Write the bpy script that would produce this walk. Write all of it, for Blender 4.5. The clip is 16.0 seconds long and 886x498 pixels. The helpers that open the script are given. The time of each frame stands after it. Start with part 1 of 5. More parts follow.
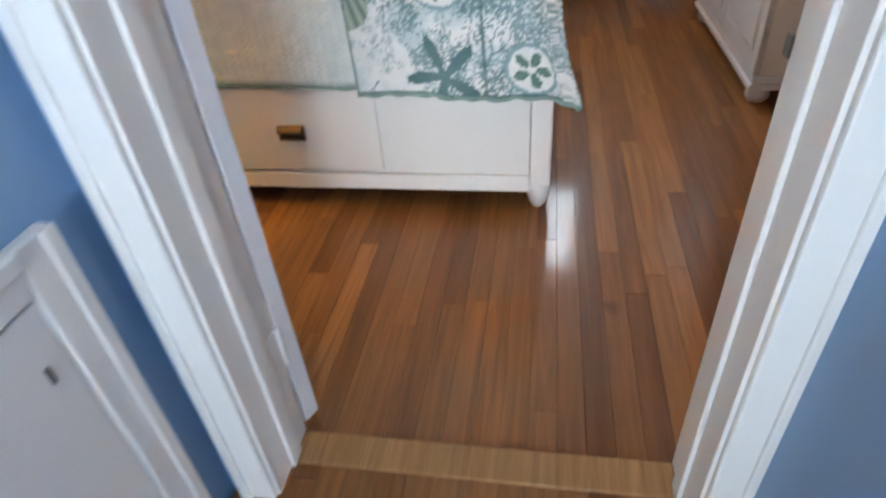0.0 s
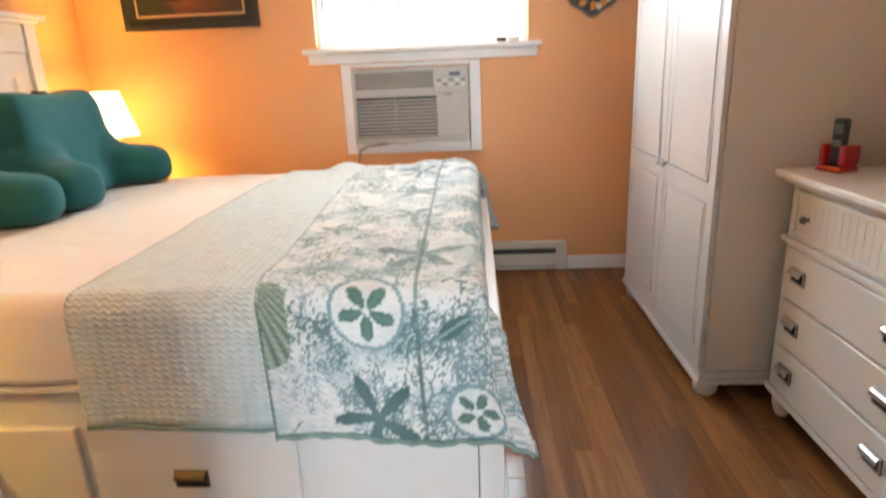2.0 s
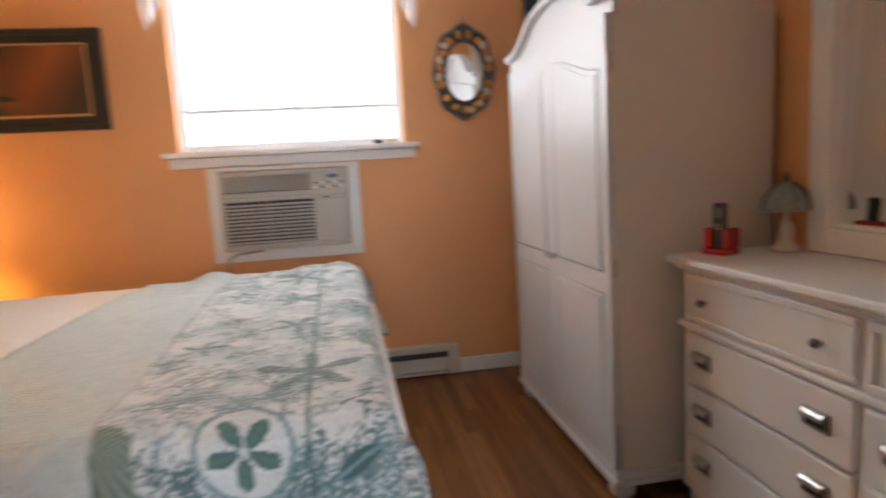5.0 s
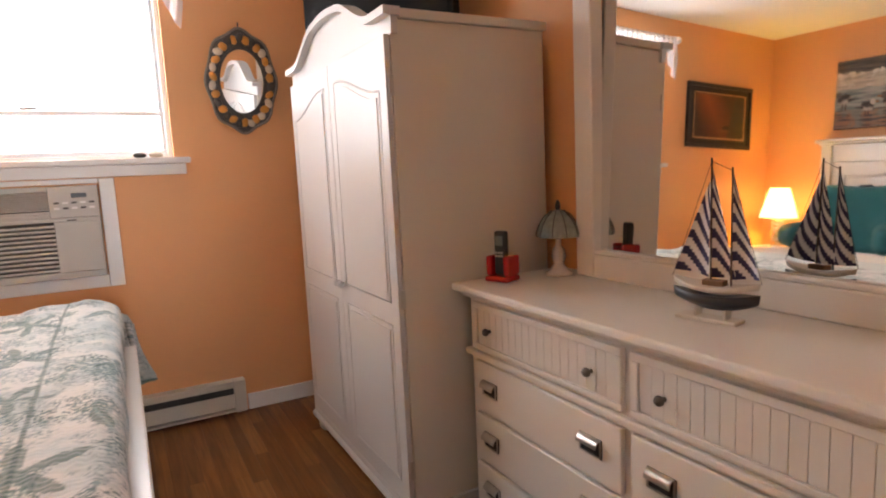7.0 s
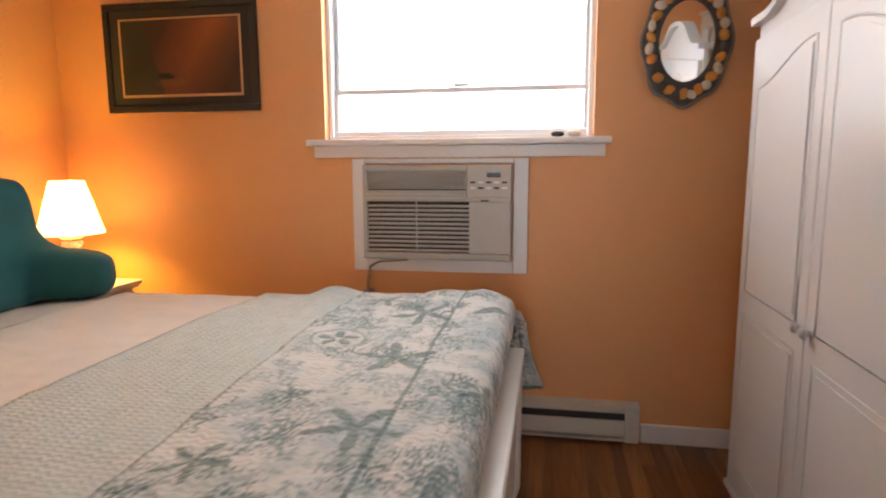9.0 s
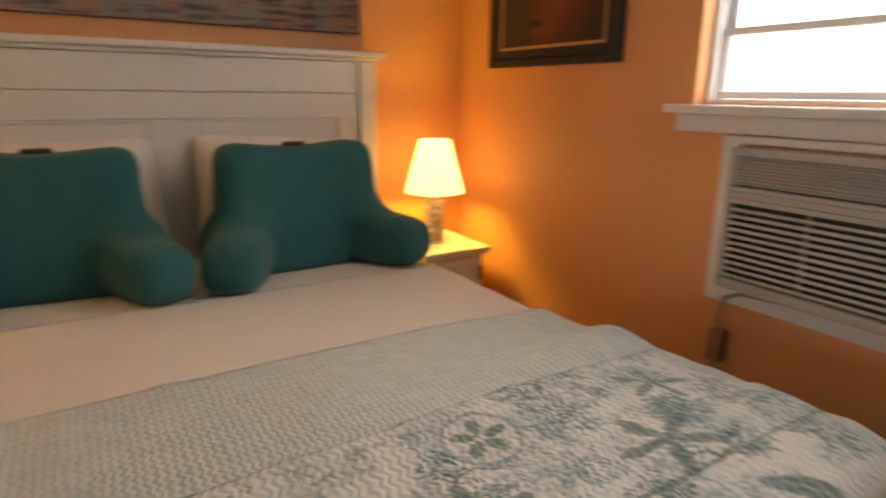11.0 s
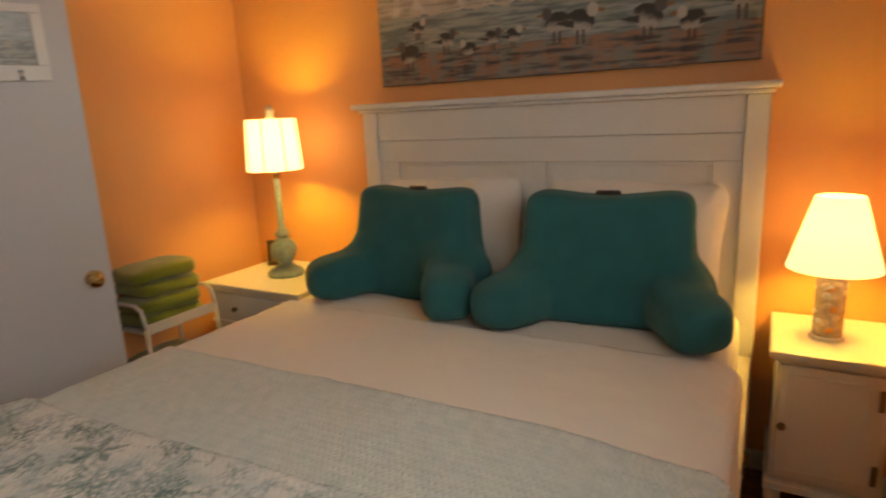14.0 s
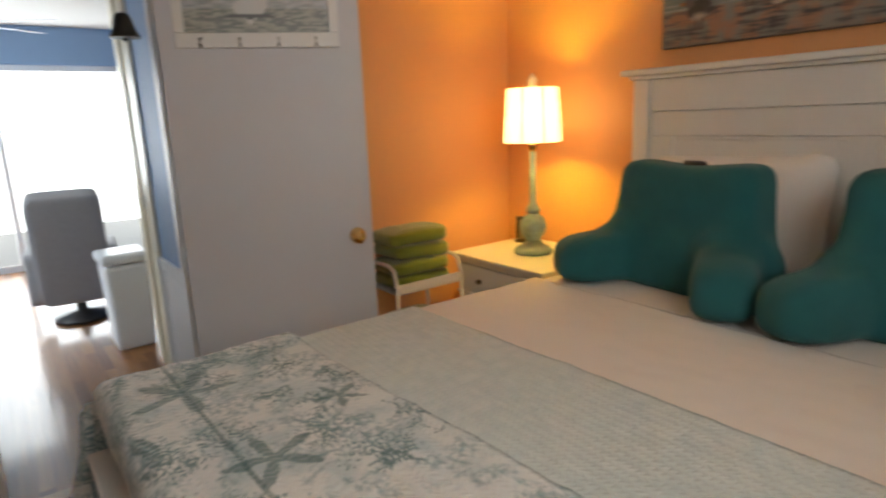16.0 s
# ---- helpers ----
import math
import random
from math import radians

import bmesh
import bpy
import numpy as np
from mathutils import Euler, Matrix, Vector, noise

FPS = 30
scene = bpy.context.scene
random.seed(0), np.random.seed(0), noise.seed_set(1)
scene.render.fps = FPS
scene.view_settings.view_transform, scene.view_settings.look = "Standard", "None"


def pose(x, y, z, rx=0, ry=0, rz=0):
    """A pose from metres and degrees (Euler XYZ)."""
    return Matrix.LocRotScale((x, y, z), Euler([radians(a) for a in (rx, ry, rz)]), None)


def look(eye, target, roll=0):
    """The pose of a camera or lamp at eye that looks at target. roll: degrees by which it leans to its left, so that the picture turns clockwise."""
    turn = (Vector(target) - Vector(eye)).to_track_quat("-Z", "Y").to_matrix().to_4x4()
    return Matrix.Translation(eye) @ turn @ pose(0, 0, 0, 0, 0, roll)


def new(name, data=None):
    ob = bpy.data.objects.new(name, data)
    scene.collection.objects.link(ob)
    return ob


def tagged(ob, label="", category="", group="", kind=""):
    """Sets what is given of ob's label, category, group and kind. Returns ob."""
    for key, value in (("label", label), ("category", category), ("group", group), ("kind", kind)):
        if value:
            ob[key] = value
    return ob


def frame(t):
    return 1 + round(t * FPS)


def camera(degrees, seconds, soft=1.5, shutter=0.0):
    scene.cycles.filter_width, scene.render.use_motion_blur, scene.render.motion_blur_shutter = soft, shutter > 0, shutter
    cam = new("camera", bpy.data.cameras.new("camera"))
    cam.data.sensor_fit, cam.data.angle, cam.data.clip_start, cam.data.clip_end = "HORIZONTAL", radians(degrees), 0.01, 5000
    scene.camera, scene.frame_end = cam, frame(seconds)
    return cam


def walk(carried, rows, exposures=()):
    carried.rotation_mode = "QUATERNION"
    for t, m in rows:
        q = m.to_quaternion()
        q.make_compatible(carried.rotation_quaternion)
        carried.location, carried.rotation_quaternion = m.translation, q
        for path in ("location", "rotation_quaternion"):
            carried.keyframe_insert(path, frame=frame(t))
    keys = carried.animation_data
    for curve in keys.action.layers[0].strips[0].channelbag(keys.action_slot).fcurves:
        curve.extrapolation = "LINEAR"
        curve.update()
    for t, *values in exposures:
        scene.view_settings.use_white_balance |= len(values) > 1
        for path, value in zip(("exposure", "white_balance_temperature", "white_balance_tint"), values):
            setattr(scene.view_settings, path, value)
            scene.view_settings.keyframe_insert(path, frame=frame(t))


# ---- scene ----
cam = camera(73.5, 16.0, soft=2.0, shutter=0.5)
PATH = [
    (0, (2.269, -3.844, 1.042), (1.951, -2.289, -0.175), -5.0),
    (0.5, (2.264, -3.708, 1.067), (2.065, -2.069, -0.062), -5.1),
    (1, (2.257, -3.596, 1.099), (2.1, -1.878, 0.086), -3.2),
    (1.5, (2.244, -3.532, 1.154), (2.124, -1.702, 0.356), -2.8),
    (2, (2.24, -3.525, 1.206), (2.129, -1.613, 0.63), -2.4),
    (2.5, (2.217, -3.527, 1.185), (2.111, -1.557, 0.853), -1.3),
    (3, (2.209, -3.513, 1.173), (2.1, -1.524, 0.996), -0.6),
    (3.5, (2.218, -3.498, 1.162), (2.091, -1.506, 1.036), -0.1),
    (4, (2.209, -3.479, 1.162), (2.077, -1.486, 1.063), -0.6),
    (4.5, (2.189, -3.451, 1.162), (2.133, -1.456, 1.029), -2.2),
    (5, (2.195, -3.338, 1.158), (2.513, -1.382, 0.910), -3.3),
    (5.2, (2.212, -3.292, 1.166), (2.745, -1.386, 0.896), -3.2),
    (7.3, (2.302, -3.200, 1.222), (3.244, -1.456, 0.965), -2.7),
    (7.5, (2.290, -3.186, 1.227), (3.066, -1.362, 0.960), -2.5),
    (8, (2.236, -3.112, 1.232), (2.444, -1.146, 0.944), -1.9),
    (8.2, (2.245, -3.062, 1.224), (2.280, -1.084, 0.945), -1.5),
    (10.3, (2.578, -1.894, 1.315), (1.677, -0.144, 0.962), 0.7),
    (10.5, (2.568, -1.859, 1.336), (1.484, -0.224, 0.945), 0.7),
    (11, (2.596, -1.689, 1.367), (0.950, -0.672, 0.863), 0.7),
    (11.5, (2.712, -1.477, 1.545), (0.868, -1.012, 0.924), -1.5),
    (12, (2.615, -1.198, 1.618), (0.709, -1.101, 1.020), -2.9),
    (12.5, (2.590, -0.997, 1.545), (0.664, -1.243, 1.062), -3.2),
    (13, (2.517, -0.807, 1.531), (0.640, -1.293, 1.039), -3.3),
    (13.5, (2.460, -0.663, 1.504), (0.633, -1.335, 1.046), -2.6),
    (14, (2.503, -0.483, 1.482), (0.804, -1.441, 1.038), -2.7),
    (14.5, (2.581, -0.498, 1.453), (0.959, -1.575, 0.998), -2.9),
    (15, (2.619, -0.522, 1.432), (1.046, -1.670, 0.976), -2.9),
    (15.5, (2.458, -0.557, 1.425), (1.033, -1.874, 0.942), -2.3),
    (16, (2.382, -0.634, 1.378), (1.211, -2.197, 0.945), -2.3),
]
walk(cam, [(t, look(eye, target, roll)) for t, eye, target, roll in PATH],
     exposures=[(0, 1.22, 6000, 7), (0.4, 1.22, 6600, 9), (1.0, 1.27, 6700, 9), (2.0, 1.24, 6300, 7), (2.6, 0.94, 6300, 6), (3.5, 0.64, 6300, 7),
                (4.5, 0.56, 6300, 10), (5.2, 0.46, 6400, 12), (7.4, 0.84, 7000, 19), (8.2, 0.52, 6900, 19), (10.4, 0.16, 6900, 14),
                (11.0, -0.28, 7900, 16), (11.5, -0.38, 8700, 16), (12.5, -0.46, 8400, 14), (13.0, -0.5, 8200, 14), (14.5, -0.52, 7500, 12), (16, -0.34, 7000, 10)])

# ---- world, sun and lamps ----
world = bpy.data.worlds.new("daylight")
scene.world = world
world.use_nodes = True
wn = world.node_tree.nodes
sky = wn.new("ShaderNodeTexSky")
sky.sky_type = "NISHITA"
sky.sun_disc = False
sky.sun_elevation, sky.sun_rotation = radians(48), radians(200)
wn["Background"].inputs["Strength"].default_value = 0.13
world.node_tree.links.new(sky.outputs[0], wn["Background"].inputs["Color"])


def lamp(name, kind, energy, color, m, **sizes):
    data = bpy.data.lights.new(name, kind)
    data.energy, data.color = energy, color
    if kind == "AREA":
        data.shape = "RECTANGLE"
        data.size, data.size_y = sizes["w"], sizes["h"]
    elif kind == "SUN":
        data.angle = radians(sizes["angle"])
    else:
        data.shadow_soft_size = sizes["r"]
    ob = new(name, data)
    ob.matrix_world = m
    return ob


lamp("sun", "SUN", 2.5, (1.0, 0.95, 0.88), pose(0, 0, 10, 42, 0, -20), angle=0.5)
lamp("window_daylight", "AREA", 12, (0.86, 0.94, 1.0), pose(1.96, 0.06, 1.78, -90, 0, 0), w=1.18, h=0.84)
lamp("patio_daylight", "AREA", 112, (0.76, 0.88, 1.0), pose(2.4, -8.05, 1.15, 90, 0, 0), w=2.6, h=1.9)
lamp("living_window_daylight", "AREA", 70, (0.70, 0.85, 1.0), pose(4.85, -5.4, 1.5, 90, 0, 90), w=1.6, h=1.2)
lamp("bulb_tall", "POINT", 31, (1.0, 0.655, 0.11), pose(0.285, -2.68, 1.37), r=0.05)
lamp("bulb_short", "POINT", 23, (1.0, 0.64, 0.11), pose(0.25, -0.29, 1.05), r=0.05)


# ---- materials ----
def mat(name, color, rough=0.6, metal=0.0, var=0.06, scale=6.0, bump=0.0, bscale=120.0, spec=0.5, coat=0.0, sheen=0.0):
    """A plain surface with stains at a large scale and grain at a small one."""
    m = bpy.data.materials.new(name)
    m.use_nodes = True
    nt = m.node_tree
    b = nt.nodes["Principled BSDF"]
    b.inputs["Roughness"].default_value = rough
    b.inputs["Metallic"].default_value = metal
    b.inputs["Specular IOR Level"].default_value = spec
    b.inputs["Coat Weight"].default_value = coat
    b.inputs["Sheen Weight"].default_value = sheen
    tc = nt.nodes.new("ShaderNodeTexCoord")
    n1 = nt.nodes.new("ShaderNodeTexNoise")
    n1.inputs["Scale"].default_value, n1.inputs["Detail"].default_value = scale, 6
    nt.links.new(tc.outputs["Object"], n1.inputs["Vector"])
    ramp = nt.nodes.new("ShaderNodeMix")
    ramp.data_type = "RGBA"
    ramp.inputs["A"].default_value = (*[c * (1 - var) for c in color], 1)
    ramp.inputs["B"].default_value = (*[min(1, c * (1 + var)) for c in color], 1)
    nt.links.new(n1.outputs["Fac"], ramp.inputs["Factor"])
    nt.links.new(ramp.outputs["Result"], b.inputs["Base Color"])
    n2 = nt.nodes.new("ShaderNodeTexNoise")
    n2.inputs["Scale"].default_value, n2.inputs["Detail"].default_value = bscale, 3
    nt.links.new(tc.outputs["Object"], n2.inputs["Vector"])
    rr = nt.nodes.new("ShaderNodeMapRange")
    rr.inputs["To Min"].default_value, rr.inputs["To Max"].default_value = max(0, rough - 0.03), min(1, rough + 0.03)
    nt.links.new(n1.outputs["Fac"], rr.inputs["Value"])
    nt.links.new(rr.outputs["Result"], b.inputs["Roughness"])
    if bump:
        bp = nt.nodes.new("ShaderNodeBump")
        bp.inputs["Strength"].default_value, bp.inputs["Distance"].default_value = bump, 0.002
        nt.links.new(n2.outputs["Fac"], bp.inputs["Height"])
        nt.links.new(bp.outputs["Normal"], b.inputs["Normal"])
    return m


def attr_mat(name, rough, bump, bscale, kind="noise", sheen=0.0):
    """A printed surface: its print is the mesh's colour attribute."""
    m = mat(name, (1, 1, 1), rough, bump=bump, bscale=bscale, sheen=sheen)
    nt = m.node_tree
    b = nt.nodes["Principled BSDF"]
    a = nt.nodes.new("ShaderNodeAttribute")
    a.attribute_name = "print"
    nt.links.new(a.outputs["Color"], b.inputs["Base Color"])
    return m


def wood_mat(name, dark, light, rough):
    """Varnished strip oak: tone by board, long grain within it."""
    m = bpy.data.materials.new(name)
    m.use_nodes = True
    nt = m.node_tree
    b = nt.nodes["Principled BSDF"]
    tc = nt.nodes.new("ShaderNodeTexCoord")
    oi = nt.nodes.new("ShaderNodeObjectInfo")
    geo = nt.nodes.new("ShaderNodeNewGeometry")
    rnd = nt.nodes.new("ShaderNodeMath")
    rnd.operation = "ADD"
    nt.links.new(oi.outputs["Random"], rnd.inputs[0])
    nt.links.new(geo.outputs["Random Per Island"], rnd.inputs[1])
    fr = nt.nodes.new("ShaderNodeMath")
    fr.operation = "FRACT"
    nt.links.new(rnd.outputs[0], fr.inputs[0])
    off = nt.nodes.new("ShaderNodeMath")
    off.operation = "MULTIPLY"
    off.inputs[1].default_value = 37.0
    nt.links.new(fr.outputs[0], off.inputs[0])
    comb = nt.nodes.new("ShaderNodeCombineXYZ")
    for k in range(3):
        nt.links.new(off.outputs[0], comb.inputs[k])
    add = nt.nodes.new("ShaderNodeVectorMath")
    add.operation = "ADD"
    nt.links.new(geo.outputs["Position"], add.inputs[0])
    nt.links.new(comb.outputs[0], add.inputs[1])
    mp = nt.nodes.new("ShaderNodeMapping")
    mp.inputs["Scale"].default_value = (26, 1.4, 1)
    nt.links.new(add.outputs[0], mp.inputs["Vector"])
    g = nt.nodes.new("ShaderNodeTexNoise")
    g.inputs["Scale"].default_value, g.inputs["Detail"].default_value, g.inputs["Distortion"].default_value = 1.6, 8, 1.2
    nt.links.new(mp.outputs[0], g.inputs["Vector"])
    knot = nt.nodes.new("ShaderNodeTexNoise")
    knot.inputs["Scale"].default_value, knot.inputs["Detail"].default_value = 5.0, 2
    nt.links.new(add.outputs[0], knot.inputs["Vector"])
    kr = nt.nodes.new("ShaderNodeMapRange")
    kr.inputs["From Min"].default_value, kr.inputs["From Max"].default_value = 0.74, 0.84
    nt.links.new(knot.outputs["Fac"], kr.inputs["Value"])
    base = nt.nodes.new("ShaderNodeMix")
    base.data_type = "RGBA"
    base.inputs["A"].default_value, base.inputs["B"].default_value = (*dark, 1), (*light, 1)
    nt.links.new(fr.outputs[0], base.inputs["Factor"])
    gr = nt.nodes.new("ShaderNodeMapRange")
    gr.inputs["From Min"].default_value, gr.inputs["From Max"].default_value = 0.3, 0.7
    gr.inputs["To Min"].default_value, gr.inputs["To Max"].default_value = 0.70, 1.16
    nt.links.new(g.outputs["Fac"], gr.inputs["Value"])
    mul = nt.nodes.new("ShaderNodeVectorMath")
    mul.operation = "SCALE"
    nt.links.new(base.outputs["Result"], mul.inputs[0])
    nt.links.new(gr.outputs["Result"], mul.inputs["Scale"])
    kn = nt.nodes.new("ShaderNodeMix")
    kn.data_type = "RGBA"
    kn.inputs["B"].default_value = (dark[0] * 0.45, dark[1] * 0.4, dark[2] * 0.4, 1)
    nt.links.new(mul.outputs[0], kn.inputs["A"])
    nt.links.new(kr.outputs["Result"], kn.inputs["Factor"])
    nt.links.new(kn.outputs["Result"], b.inputs["Base Color"])
    b.inputs["Coat Weight"].default_value, b.inputs["Coat Roughness"].default_value = 0.45, 0.10
    b.inputs["Roughness"].default_value = rough
    b.inputs["Specular IOR Level"].default_value = 0.2
    bp = nt.nodes.new("ShaderNodeBump")
    bp.inputs["Strength"].default_value, bp.inputs["Distance"].default_value = 0.25, 0.001
    nt.links.new(g.outputs["Fac"], bp.inputs["Height"])
    nt.links.new(bp.outputs["Normal"], b.inputs["Normal"])
    return m


def shade_mat(name, color, glow):
    """Lit lampshade cloth: light passes through it and the cloth itself gives light."""
    m = mat(name, color, 0.8, var=0.05, scale=30, bump=0.3, bscale=400)
    nt = m.node_tree
    b = nt.nodes["Principled BSDF"]
    b.inputs["Emission Color"].default_value = (1.0, 0.74, 0.40, 1)
    b.inputs["Emission Strength"].default_value = glow
    tr = nt.nodes.new("ShaderNodeBsdfTranslucent")
    tr.inputs["Color"].default_value = (1.0, 0.86, 0.6, 1)
    mix = nt.nodes.new("ShaderNodeMixShader")
    mix.inputs[0].default_value = 0.58
    nt.links.new(b.outputs[0], mix.inputs[1])
    nt.links.new(tr.outputs[0], mix.inputs[2])
    nt.links.new(mix.outputs[0], nt.nodes["Material Output"].inputs[0])
    return m


def sheer_mat(name, color, see):
    m = mat(name, color, 0.9, var=0.04, scale=60)
    nt = m.node_tree
    tr = nt.nodes.new("ShaderNodeBsdfTransparent")
    tl = nt.nodes.new("ShaderNodeBsdfTranslucent")
    tl.inputs["Color"].default_value = (*color, 1)
    m1, m2 = nt.nodes.new("ShaderNodeMixShader"), nt.nodes.new("ShaderNodeMixShader")
    m1.inputs[0].default_value, m2.inputs[0].default_value = 0.5, see
    nt.links.new(nt.nodes["Principled BSDF"].outputs[0], m1.inputs[1])
    nt.links.new(tl.outputs[0], m1.inputs[2])
    nt.links.new(m1.outputs[0], m2.inputs[1])
    nt.links.new(tr.outputs[0], m2.inputs[2])
    nt.links.new(m2.outputs[0], nt.nodes["Material Output"].inputs[0])
    return m


def glass_mat(name):
    m = bpy.data.materials.new(name)
    m.use_nodes = True
    b = m.node_tree.nodes["Principled BSDF"]
    b.inputs["Roughness"].default_value, b.inputs["Transmission Weight"].default_value, b.inputs["IOR"].default_value = 0.0, 1.0, 1.01
    return m


def glow_mat(name, color, strength):
    m = bpy.data.materials.new(name)
    m.use_nodes = True
    b = m.node_tree.nodes["Principled BSDF"]
    b.inputs["Base Color"].default_value = (*color, 1)
    b.inputs["Emission Color"].default_value, b.inputs["Emission Strength"].default_value = (*color, 1), strength
    return m


ORANGE = mat("orange_wall_paint", (0.74, 0.366, 0.152), 0.55, var=0.03, scale=2.5, bump=0.25, bscale=220)
BLUE = mat("blue_wall_paint", (0.22, 0.35, 0.54), 0.55, var=0.04, scale=2.5, bump=0.25, bscale=220)
CEIL = mat("ceiling_white", (0.78, 0.76, 0.72), 0.9, var=0.03, scale=3, bump=0.4, bscale=90)
TRIM = mat("white_trim_paint", (0.76, 0.74, 0.71), 0.38, var=0.03, scale=8, bump=0.08, bscale=60)
FURN = mat("white_furniture_paint", (0.74, 0.71, 0.66), 0.34, var=0.025, scale=5, bump=0.03, bscale=70, coat=0.08)
WARD = mat("white_foil_front", (0.61, 0.595, 0.585), 0.36, var=0.015, scale=5, spec=0.25)
WARDSIDE = mat("cream_melamine_side", (0.66, 0.62, 0.55), 0.5, var=0.04, scale=3, bump=0.06, bscale=90)
DOORP = mat("white_door_paint", (0.60, 0.59, 0.61), 0.45, var=0.03, scale=2, bump=0.1, bscale=120)
SHEET = mat("white_fitted_sheet", (0.72, 0.665, 0.60), 0.85, var=0.04, scale=8, bump=0.4, bscale=260, sheen=0.2)
PILLOW = mat("white_pillow_cotton", (0.76, 0.73, 0.70), 0.85, var=0.04, scale=8, bump=0.4, bscale=300, sheen=0.2)
TEAL = mat("teal_plush", (0.011, 0.112, 0.118), 0.9, var=0.22, scale=11, bump=0.7, bscale=420, sheen=0.10)
BLACK = mat("black_plastic", (0.015, 0.015, 0.017), 0.35, var=0.1)
BLACKFRAME = mat("black_lacquer_wood", (0.022, 0.018, 0.016), 0.4, var=0.15)
NICKEL = mat("brushed_nickel", (0.52, 0.50, 0.47), 0.3, metal=1.0, var=0.1, scale=40)
PEWTER = mat("dark_pewter", (0.16, 0.14, 0.125), 0.4, metal=0.9, var=0.2, scale=60)
BRONZE = mat("aged_bronze", (0.22, 0.16, 0.09), 0.38, metal=1.0, var=0.25, scale=60)
PULLDARK = mat("dark_backplate", (0.055, 0.05, 0.048), 0.5, metal=0.6, var=0.3, scale=60)
BRASS = mat("polished_brass", (0.78, 0.55, 0.24), 0.14, metal=1.0, var=0.08, scale=30)
ACPLAST = mat("grey_beige_plastic", (0.46, 0.44, 0.40), 0.5, var=0.03, scale=6, bump=0.1, bscale=300)
# near-black for small dark parts, and for shade painted in behind the vent slats
ACDARK = mat("dark_plastic_vent_shade", (0.05, 0.048, 0.045), 0.7)
HEATER = mat("putty_enamel_metal", (0.60, 0.56, 0.48), 0.42, var=0.05, scale=7, bump=0.05)
RED = mat("red_gloss_plastic", (0.42, 0.012, 0.014), 0.12, var=0.1, scale=20, coat=0.6)
MIRROR = mat("silvered_mirror", (0.86, 0.87, 0.86), 0.015, metal=1.0, var=0.0)
PATINA = mat("weathered_teal_paint", (0.24, 0.32, 0.29), 0.55, var=0.4, scale=35, bump=0.5, bscale=90)
GREEN = mat("lime_green_terry", (0.17, 0.20, 0.018), 0.95, var=0.2, scale=20, bump=1.0, bscale=300, sheen=0.4)
CARTM = mat("white_tube_steel", (0.62, 0.58, 0.54), 0.35, var=0.04, coat=0.2)
SHELLA = mat("cream_shell", (0.62, 0.52, 0.40), 0.5, var=0.2, scale=50, bump=0.5, bscale=120)
SHELLB = mat("amber_shell", (0.62, 0.27, 0.05), 0.4, var=0.3, scale=50, bump=0.5, bscale=120)
SHELLC = mat("dark_mosaic_shell", (0.06, 0.055, 0.05), 0.45, var=0.4, scale=60, bump=0.5, bscale=120)
SHADE = shade_mat("lit_cream_shade", (0.82, 0.70, 0.48), 5.5)
SHADE2 = shade_mat("lit_ivory_shade", (0.80, 0.68, 0.48), 3.6)
STAINED = mat("grey_stained_glass", (0.22, 0.25, 0.23), 0.25, var=0.4, scale=60, coat=0.4)
CRYSTAL = mat("clear_lamp_glass", (0.55, 0.50, 0.44), 0.1, var=0.2, scale=40, coat=0.5)
LACE = sheer_mat("white_lace", (0.85, 0.86, 0.9), 0.42)
GLASS = glass_mat("window_glass")
VINYL = mat("white_vinyl", (0.80, 0.82, 0.84), 0.35, var=0.02)
OAK = wood_mat("varnished_oak_strip", (0.145, 0.054, 0.016), (0.325, 0.142, 0.046), 0.42)
NAVY = mat("navy_cloth", (0.035, 0.03, 0.09), 0.85, var=0.1, bump=0.3, bscale=300)
CLOTHW = mat("white_sail_cloth", (0.72, 0.70, 0.70), 0.85, var=0.05, bump=0.3, bscale=300)
HULLW = mat("painted_white_wood", (0.68, 0.62, 0.54), 0.45, var=0.08)
HULLN = mat("painted_black_wood", (0.02, 0.02, 0.03), 0.35, var=0.1)
GREY = mat("grey_upholstery", (0.30, 0.30, 0.31), 0.9, var=0.1, scale=30, bump=0.4, bscale=250, sheen=0.2)
IRON = mat("dark_cast_iron", (0.045, 0.042, 0.038), 0.5, metal=0.6, var=0.3, scale=40, bump=0.4)
GROUND = mat("pale_paving", (0.42, 0.42, 0.40), 0.9, var=0.15, scale=2, bump=0.4)


# ---- mesh helpers ----
def box(bm, x0, x1, y0, y1, z0, z1, bevel=0.0, seg=2, m=None, slot=0):
    """Adds a box, with rounded edges, and turns it by m."""
    made = bmesh.ops.create_cube(bm, size=1.0)["verts"]
    bmesh.ops.scale(bm, vec=(abs(x1 - x0), abs(y1 - y0), abs(z1 - z0)), verts=made)
    bmesh.ops.translate(bm, vec=((x0 + x1) / 2, (y0 + y1) / 2, (z0 + z1) / 2), verts=made)
    if bevel:
        edges = list({e for v in made for e in v.link_edges})
        out = bmesh.ops.bevel(bm, geom=edges, offset=bevel, segments=seg, profile=0.5, affect="EDGES", clamp_overlap=True)
        made = list({v for f in out["faces"] for v in f.verts} | {v for v in made if v.is_valid})
    if m is not None:
        bmesh.ops.transform(bm, matrix=m, verts=made)
    for f in {f for v in made for f in v.link_faces}:
        f.material_index = slot
    return made


